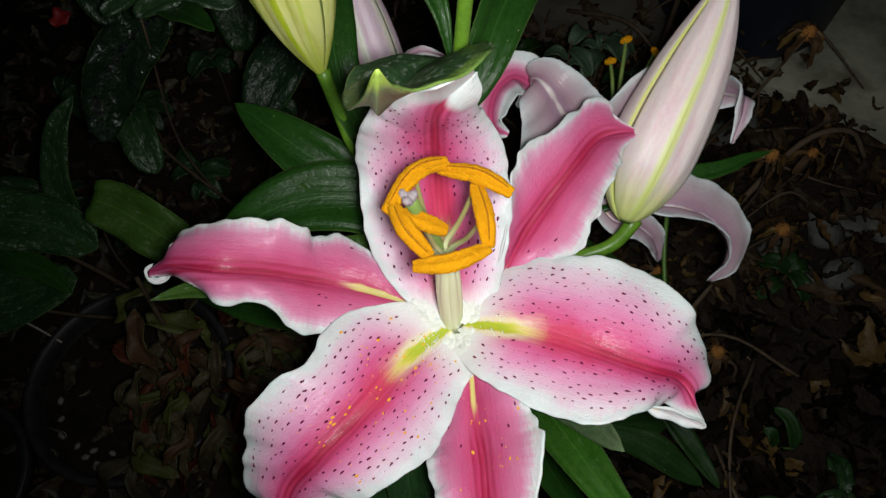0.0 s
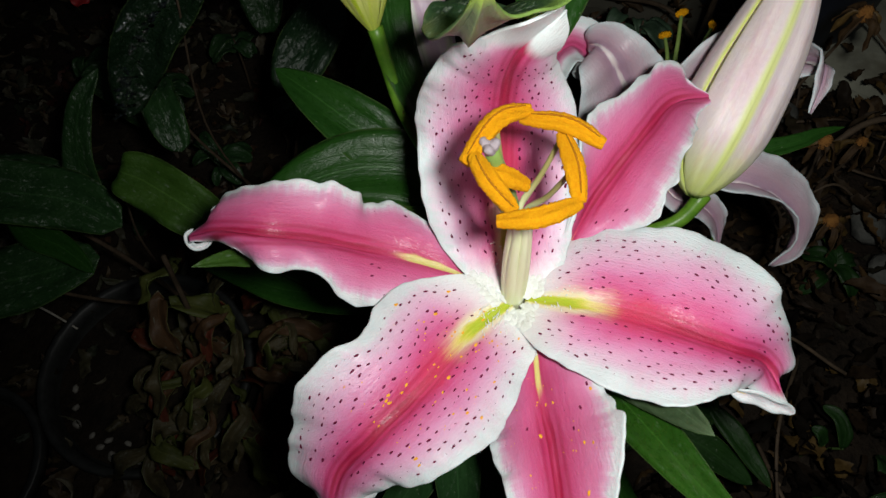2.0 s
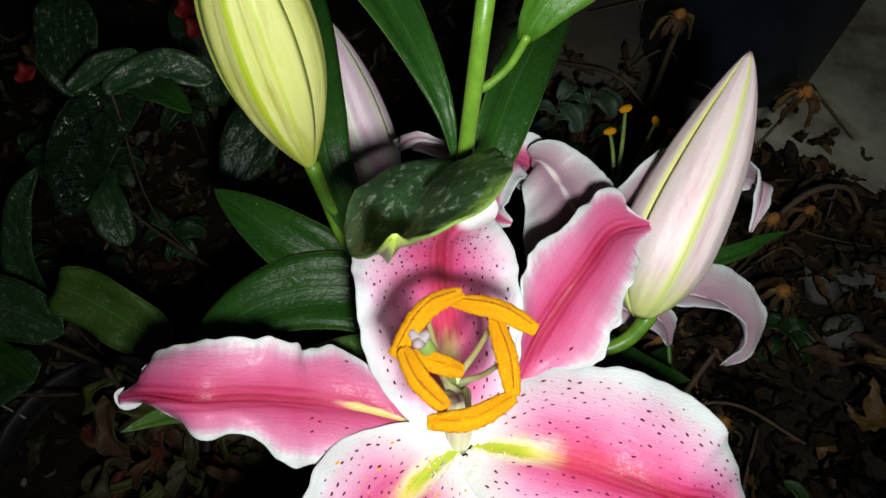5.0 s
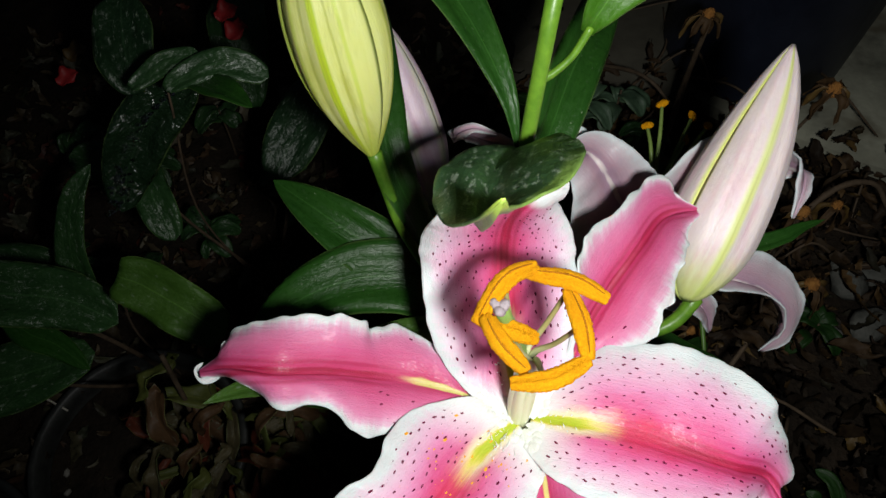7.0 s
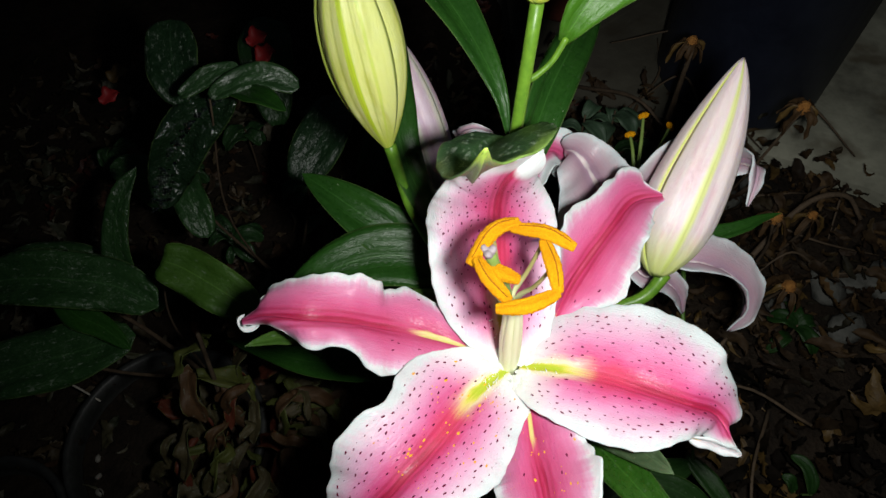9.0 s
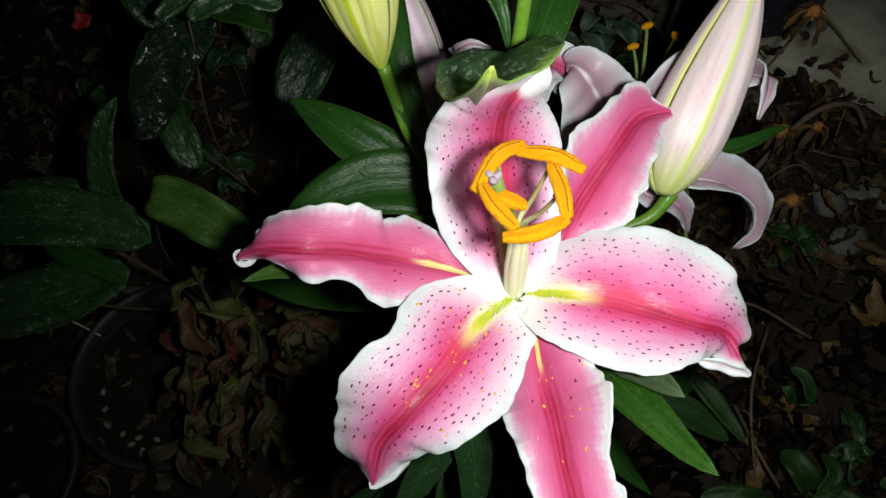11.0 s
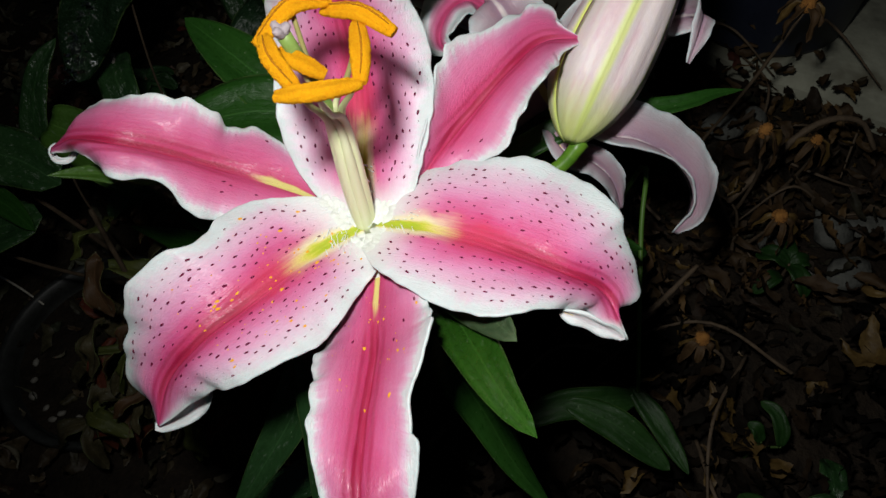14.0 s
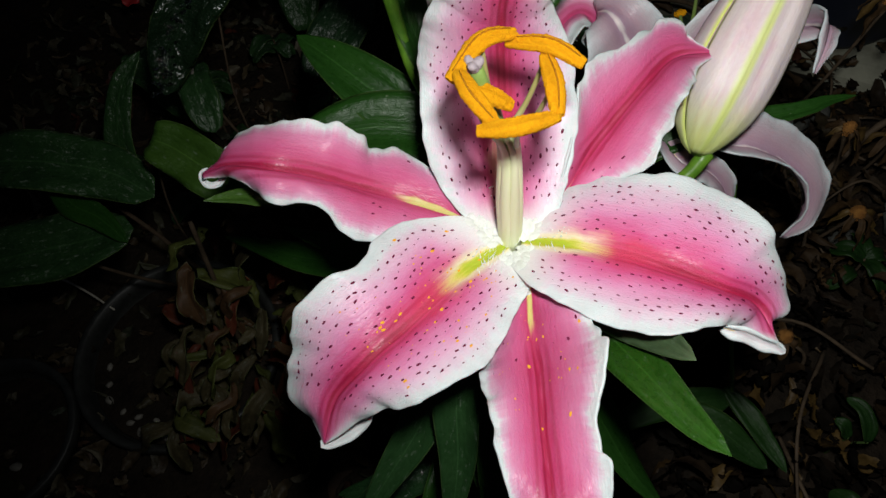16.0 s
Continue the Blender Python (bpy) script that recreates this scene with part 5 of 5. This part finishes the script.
def lathe(profile, centre, sides=40):
    bm = bmesh.new()
    rings = [[bm.verts.new((centre[0] + r * math.cos(a), centre[1] + r * math.sin(a), centre[2] + h)) for a in np.linspace(0, 2 * math.pi, sides + 1)[:-1]] for r, h in profile]
    for low, high in zip(rings, rings[1:]):
        for k in range(sides):
            bm.faces.new([low[k], low[(k + 1) % sides], high[(k + 1) % sides], high[k]]).smooth = True
    return bm, rings


def pot(name, centre, foot, rim, height, mat, soil_at, label, soil_mat):
    p = thing(name, centre, label, "plant pot")
    bm, rings = lathe([(0.0008, 0.001), (foot, 0.0), (foot + 0.001, 0.004), (rim, height - 0.012), (rim + 0.004, height - 0.011), (rim + 0.0045, height - 0.001), (rim + 0.003, height), (rim - 0.001, height - 0.001), (rim - 0.003, height - 0.012), (foot - 0.002, 0.006), (0.0008, 0.006)], centre)
    part("pot_body", bm, mat, p)
    k = soil_at / height
    r = (foot + (rim - foot) * k) - 0.004
    bm = bmesh.new()
    net = []
    for i in range(8):
        net.append([bm.verts.new((centre[0] + r * i / 7 * math.cos(a), centre[1] + r * i / 7 * math.sin(a), centre[2] + soil_at + 0.004 * noise.noise(Vector((i * 0.7, a, centre[0] * 30))))) for a in np.linspace(0, 2 * math.pi, 29)[:-1]] if i else [bm.verts.new((centre[0], centre[1], centre[2] + soil_at))])
    for k in range(28):
        bm.faces.new([net[0][0], net[1][k], net[1][(k + 1) % 28]]).smooth = True
        for a, b in zip(net[1:], net[2:]):
            bm.faces.new([a[k], b[k], b[(k + 1) % 28], a[(k + 1) % 28]]).smooth = True
    part("soil", bm, soil_mat, p)
    return p


pot("plant_pot", (0.261, 0.481, 0.103), 0.074, 0.080, 0.26, BLUE, 0.22, "tall dark blue plastic pot on the concrete", SOIL)
pot("plant_pot", (-0.236, 0.158, rise(-0.236, 0.158) - 0.002), 0.071, 0.073, 0.030, BLACK, 0.014, "low black plastic pot with a thin pale rim", SOIL)
pot("plant_pot", (-0.352, 0.085, rise(-0.352, 0.085) - 0.002), 0.053, 0.055, 0.030, BLACK, 0.014, "low black plastic pot holding wet soil", SOIL)
for k, (x, y, s) in enumerate([(-0.262, 0.104, 0.0042), (-0.252, 0.098, 0.0050), (-0.257, 0.109, 0.0040), (-0.232, 0.096, 0.0060), (-0.222, 0.101, 0.0038), (-0.283, 0.120, 0.0050), (-0.287, 0.132, 0.0040), (-0.243, 0.107, 0.0035), (-0.270, 0.112, 0.0036), (-0.205, 0.099, 0.0045), (-0.291, 0.146, 0.0040), (-0.335, 0.068, 0.0065)]):
    stone("pebble", (x, y, 0.013 + s * 0.3), (s * 0.8, s * 0.55, s * 0.4), 50 + k, PEBBLE, "small white pebble on potting soil", "pebble", "white pebbles in the pot")

CLAY = plain_material("terracotta", (0.10, 0.025, 0.014), (0.20, 0.05, 0.025), 40.0, 0.8, 0.4, 0.001)
pot("plant_pot", (0.105, 0.590, 0.103), 0.035, 0.046, 0.060, CLAY, 0.045, "small dull red clay pot on the concrete", SOIL)

# a dry straw lying by the low pots
bm = bmesh.new()
tube(bm, np.array([(-374, 223, 25), (-345, 212, 29), (-318, 200, 31), (-296, 189, 25)]) * MM, [0.0010, 0.0010, 0.0008], 6)
tagged(part("straw", bm, STRAW, None), "thin pale dry straw lying on the litter", "straw")

# ---- the red-leaved pot plant ----
croton = thing("croton_plant", (-0.175, 0.148, rise(-0.175, 0.148)), "drooping pot plant with dull red and brown leaves", "plant")
bm = bmesh.new()
tube(bm, np.array([(-175, 148, 8), (-168, 146, 90), (-160, 148, 160), (-153, 150, 222)]) * MM, [0.0020, 0.0018, 0.0015, 0.0012], 8)
part("stem", bm, TWIG, croton)
rng = random.Random(21)
CROTON = leaf_material("croton_leaf", (0.028, 0.017, 0.009), (0.090, 0.046, 0.022), 0.50, 0.25, 300.0, None, 1.0, 0.15)
CROTON_RED = leaf_material("croton_red_leaf", (0.050, 0.012, 0.008), (0.115, 0.028, 0.014), 0.50, 0.2, 300.0, None, 1.0, 0.15)
CROTON_DULL = leaf_material("croton_dull_leaf", (0.026, 0.024, 0.012), (0.080, 0.062, 0.030), 0.55, 0.3, 300.0, None, 3.0, 0.2)
CROTON_GREEN = leaf_material("croton_green_leaf", (0.026, 0.040, 0.010), (0.085, 0.088, 0.022), 0.50, 0.2, 300.0, None, 1.0, 0.15)
for k in range(150):
    x, y = rng.uniform(-215, -88), rng.uniform(84, 180)
    z = 34 + max(0.0, 185 - abs(x + 156) * 2.4) * rng.uniform(0.1, 1.0) * (1.0 if y > 120 else 0.6)
    l = rng.uniform(15, 34)
    a = -1.57 + rng.gauss(0, 0.9)
    c, s = math.cos(a), math.sin(a)
    r0 = np.array((x, y, z))
    mid = r0 + np.array((c * l * 0.5 + rng.gauss(0, 2), s * l * 0.5, rng.uniform(-2, 5)))
    end = r0 + np.array((c * l * 0.85, s * l * 0.85 + rng.gauss(0, 2), -l * rng.uniform(0.2, 0.9)))
    end[2] = max(end[2], 14)
    root = np.array((-166 + (z - 100) * 0.06, 145, max(z - 4, 12)))
    part("leaf", leaf_bm([root * 0.2 + r0 * 0.8, r0, mid, end], l * rng.uniform(0.13, 0.22), (rng.gauss(0, 0.5), rng.gauss(-0.1, 0.4), 1), rng.uniform(-0.3, 0.6), rng.uniform(0.3, 0.8), (0.55, 0.5), k, 12, 3, 0.5), rng.choice((CROTON, CROTON, CROTON_DULL, CROTON_DULL, CROTON_RED, CROTON_GREEN)), croton)

# ---- broad-leaved plants in the dark ----
def shrub(name, foot, stems, blades, label, category="plant", bark=None):
    sh = thing(name, (foot[0] * MM, foot[1] * MM, rise(foot[0] * MM, foot[1] * MM)), label, category)
    for pts, r in stems:
        bm = bmesh.new()
        tube(bm, np.array(pts, float) * MM, [r * MM, r * MM * 0.8, r * MM * 0.6], 8)
        part("stem", bm, bark or TWIG, sh)
    for k, (pts, w, normal, mat, shape) in enumerate(blades):
        part("leaf", leaf_bm(pts, w, normal, 0.12, 0.15, shape, k + foot[0], 22, 6, 0.7), mat, sh)
    return sh


N1 = (0.1, -0.35, 1)
shrub("broad_leaved_plant", (-215, 215), [([(-215, 215, 0), (-222, 200, 120), (-240, 190, 205)], 2.0), ([(-215, 215, 20), (-195, 190, 160), (-167, 176, 254)], 0.9), ([(-215, 215, 10), (-240, 180, 100), (-262, 160, 172)], 1.6)],
      [([(-167, 176, 255), (-156, 172, 254), (-143, 165, 252), (-129, 157, 249), (-116, 149, 247)], 12.5, (0.1, -0.5, 0.9), LEAF_MOSS, (0.16, 0.22)),
       ([(-290, 184, 218), (-262, 186, 221), (-236, 186, 220), (-208, 184, 215), (-184, 174, 208)], 17.0, N1, LEAF_DIM, (0.4, 0.4)),
       ([(-300, 140, 178), (-270, 150, 180), (-250, 156, 180), (-230, 162, 181), (-204, 168, 185)], 19.0, N1, LEAF_DIM, (0.4, 0.45)),
       ([(-262, 205, 200), (-240, 178, 196), (-222, 170, 192), (-204, 158, 186)], 8.0, N1, LEAF, (0.5, 0.6)),
       ([(-225, 205, 150), (-228, 225, 190), (-222, 245, 215), (-210, 262, 228)], 9.0, N1, LEAF_DIM, (0.5, 0.6)),
       ([(-250, 240, 130), (-290, 240, 150), (-330, 235, 150)], 18.0, N1, LEAF_DIM, (0.5, 0.6))],
      "shrub with broad dark green leaves standing in shade")
shrub("broad_leaved_plant", (-150, 290), [([(-150, 290, 0), (-172, 275, 150), (-145, 255, 295)], 0.9), ([(-150, 290, 20), (-125, 300, 120), (-105, 300, 195)], 1.5), ([(-150, 290, 30), (-185, 280, 140), (-190, 272, 205)], 1.4)],
      [([(-137, 236, 312), (-128, 239, 316), (-116, 243, 319), (-104, 243, 318), (-92, 240, 314)], 7.0, (0.1, -0.5, 0.8), LEAF_DARK, (0.5, 0.35)),
       ([(-153, 239, 310), (-146, 243, 313), (-138, 247, 316), (-130, 249, 318), (-122, 250, 319)], 5.0, (0.1, -0.5, 0.8), LEAF_DARK, (0.4, 0.4)),
       ([(-167, 264, 280), (-170, 276, 287), (-173, 289, 293), (-175, 302, 297), (-176, 312, 299)], 15.0, (0.1, -0.5, 0.8), LEAF_SHADED, (0.5, 0.45)),
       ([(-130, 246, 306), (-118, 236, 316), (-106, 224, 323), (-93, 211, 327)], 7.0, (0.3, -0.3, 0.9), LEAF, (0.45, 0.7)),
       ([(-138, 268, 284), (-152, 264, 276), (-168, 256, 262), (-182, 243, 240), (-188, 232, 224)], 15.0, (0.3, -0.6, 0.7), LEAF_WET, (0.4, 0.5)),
       ([(-118, 276, 196), (-104, 296, 208), (-96, 318, 214), (-92, 345, 206)], 17.0, (0.1, -0.4, 0.9), LEAF_SHADED, (0.4, 0.5)),
       ([(-190, 282, 200), (-186, 262, 205), (-180, 250, 200), (-172, 236, 188)], 11.0, N1, LEAF_DIM, (0.5, 0.4)),
       ([(-160, 400, 120), (-165, 430, 160), (-170, 465, 165), (-168, 500, 150)], 22.0, N1, LEAF_DIM, (0.5, 0.4)),
       ([(-240, 330, 90), (-262, 345, 120), (-290, 350, 125)], 17.0, N1, LEAF_DIM, (0.5, 0.5)),
       ([(-90, 380, 60), (-70, 400, 100), (-40, 420, 110)], 16.0, N1, LEAF_DIM, (0.5, 0.5)),
       ([(-60, 260, 40), (-55, 285, 110), (-60, 310, 130)], 14.0, N1, LEAF_DIM, (0.5, 0.5))],
      "shrub with wet drooping dark leaves")

# water standing on the drooping leaf
WATER = Nodes("water")
WATER.bsdf.inputs["Transmission Weight"].default_value = 1.0
WATER.bsdf.inputs["IOR"].default_value = 1.33
WATER = WATER.done((1, 1, 1, 1), 0.02)
rng = random.Random(77)
bm = bmesh.new()
for k in range(150):
    u, v = rng.uniform(0, 1), rng.uniform(-1, 1)
    p = spline([(-138, 268, 284), (-152, 264, 276), (-168, 256, 262), (-182, 243, 240), (-188, 232, 224)], 50)[int(u * 49)] * MM
    p = p + np.array((0.6, 0.5, 0.25)) * v * 0.012 + np.array((0, 0, 0.0022))
    r = rng.uniform(0.0004, 0.0014)
    sub = bmesh.ops.create_icosphere(bm, subdivisions=1, radius=r, matrix=Matrix.Translation(p) @ Matrix.Diagonal((rng.uniform(0.7, 2.2), 1, 0.6, 1)))
    for f in {f for w in sub["verts"] for f in w.link_faces}:
        f.smooth = True
drops = part("water_drops", bm, WATER, None, "clear water drops on a drooping leaf", "stuff")
drops["category"] = "water"

# fallen red petals
for k, (x, y, z) in enumerate([(-170, 416, 192), (-163, 404, 186), (-317, 453, 121), (-320, 430, 116)]):
    pts = [(x, y, z), (x + 5, y + 8, z + 3), (x + 9, y + 16, z + 1)]
    ob = part("red_flower", leaf_bm(pts, 7.0, N1, 0.4, 0.5, (0.4, 0.4), k, 10, 3, 0.5), RED if k != 2 else DEAD_YELLOW, None)
    tagged(ob, "small red flower among dark leaves" if k != 2 else "small yellow flower among dark leaves", "flower", "small bright flowers in the dark")

# ---- low green plants by the paving ----
YOUNG = leaf_material("seedling_leaf", (0.007, 0.026, 0.005), (0.016, 0.050, 0.009), 0.46, 0.1, 900.0, None, 1.0, 0.22)
SAGE = leaf_material("grey_green_leaf", (0.035, 0.075, 0.040), (0.07, 0.12, 0.07), 0.55, 0.2)
shrub("seedling", (122, 110), [([(122, 240, 85), (122, 207, 205), (120, 173, 200), (120, 131, 182), (120, 96, 168)], 1.7)],
      [([(54, 71, 168), (78, 83, 173), (100, 88, 171), (120, 93, 166)], 7.5, N1, YOUNG, (0.6, 0.4)),
       ([(84, 86, 173), (106, 79, 169), (122, 70, 163), (135, 61, 158)], 8.0, N1, YOUNG, (0.5, 0.6)),
       ([(117, 98, 168), (128, 83, 166), (136, 71, 163), (143, 59, 160)], 5.5, N1, YOUNG, (0.5, 0.7)),
       ([(124, 165, 190), (112, 158, 194), (102, 155, 190)], 5.0, N1, YOUNG, (0.5, 0.6))],
      "slender green seedling with pointed leaves", "seedling", LEAF_LIGHT)
rng = random.Random(4)
for k, (x, y, n, h, mat) in enumerate([(92, 364, 5, 95, SAGE), (118, 374, 5, 80, SAGE), (138, 352, 6, 60, LEAF_DIM), (104, 338, 6, 70, YOUNG), (72, 318, 5, 80, YOUNG), (235, 62, 4, 32, LEAF_DIM), (272, 36, 4, 34, LEAF_DIM), (120, 345, 5, 50, YOUNG), (178, 296, 5, 42, YOUNG), (232, 205, 5, 34, YOUNG), (60, 400, 6, 70, YOUNG), (20, 360, 6, 80, LEAF_DIM), (-20, 330, 6, 80, LEAF_DIM), (-120, 345, 7, 60, LEAF_DIM), (-200, 320, 7, 70, LEAF_DIM), (-250, 290, 6, 50, LEAF_DIM), (-85, 255, 6, 60, LEAF_DIM), (-150, 400, 7, 60, LEAF_DIM), (-260, 390, 7, 70, LEAF_DIM), (-310, 300, 6, 60, LEAF_DIM), (-210, 450, 7, 70, LEAF_DIM), (-60, 330, 6, 50, LEAF_DIM), (-330, 420, 7, 70, LEAF_DIM)]):
    z0 = rise(x * MM, y * MM) / MM
    blades = []
    for j in range(n):
        a = j * 6.28 / n + rng.uniform(-0.4, 0.4)
        l = rng.uniform(14, 26)
        c, s = math.cos(a), math.sin(a)
        hh = z0 + h * rng.uniform(0.6, 1.0)
        blades.append(([(x, y, hh), (x + c * l * 0.4, y + s * l * 0.4, hh + 5), (x + c * l * 0.8, y + s * l * 0.8, hh + 3), (x + c * l * 1.1, y + s * l * 1.1, hh - 4)], l * rng.uniform(0.25, 0.36), (0, -0.1, 1), mat, (0.5, 0.5)))
    shrub("seedling", (x, y), [([(x, y, z0 - 3), (x + 1, y, z0 + h * 0.5), (x, y, z0 + h)], 1.2)], blades, "small dark seedling growing in damp shade" if mat is LEAF_DIM else "small green seedling growing through the litter" if mat is not SAGE else "grey-green seedling growing by the paving", "seedling")

# a bleached stalk hanging under the wet leaf
bm = bmesh.new()
tube(bm, np.array([(-190, 274, 206), (-187, 262, 202), (-182, 250, 196)]) * MM, [0.0009, 0.0013, 0.0011], 6, 0.5)
tagged(part("straw", bm, PEBBLE, None), "short bleached stalk hanging below a wet leaf", "straw")

# low leafy plants at the front of the bed
for x, y, group in ((158, 30, [([(165, 32, 124), (150, 33, 132), (136, 35, 131), (124, 36, 126)], 7.0), ([(160, 28, 122), (148, 20, 130), (138, 14, 130), (128, 10, 126)], 7.5), ([(162, 26, 122), (160, 16, 130), (166, 8, 128), (172, 0, 122)], 6.5)]),
                    (194, 38, [([(190, 36, 122), (186, 44, 132), (182, 52, 132), (178, 60, 126)], 8.5), ([(194, 34, 124), (202, 42, 131), (204, 50, 130), (203, 58, 124)], 5.0), ([(188, 32, 126), (196, 34, 132), (204, 37, 132), (210, 40, 128)], 2.6), ([(198, 34, 122), (208, 26, 130), (218, 18, 129), (230, 8, 122)], 9.5)]),
                    (200, 92, [([(206, 88, 120), (205, 96, 128), (202, 104, 130), (196, 110, 128)], 4.5), ([(196, 90, 120), (192, 95, 127), (188, 98, 126)], 4.0)])):
    z0 = rise(x * MM, y * MM) / MM
    shrub("seedling", (x, y), [([(x, y, z0 - 3), (x - 1, y, z0 + 18), (pts[0][0], pts[0][1], pts[0][2])], 1.1) for pts, w in group], [(pts, w, (0, -0.2, 1), YOUNG, (0.45, 0.5)) for pts, w in group], "low dark green plant with broad pointed leaves", "seedling", YOUNG)
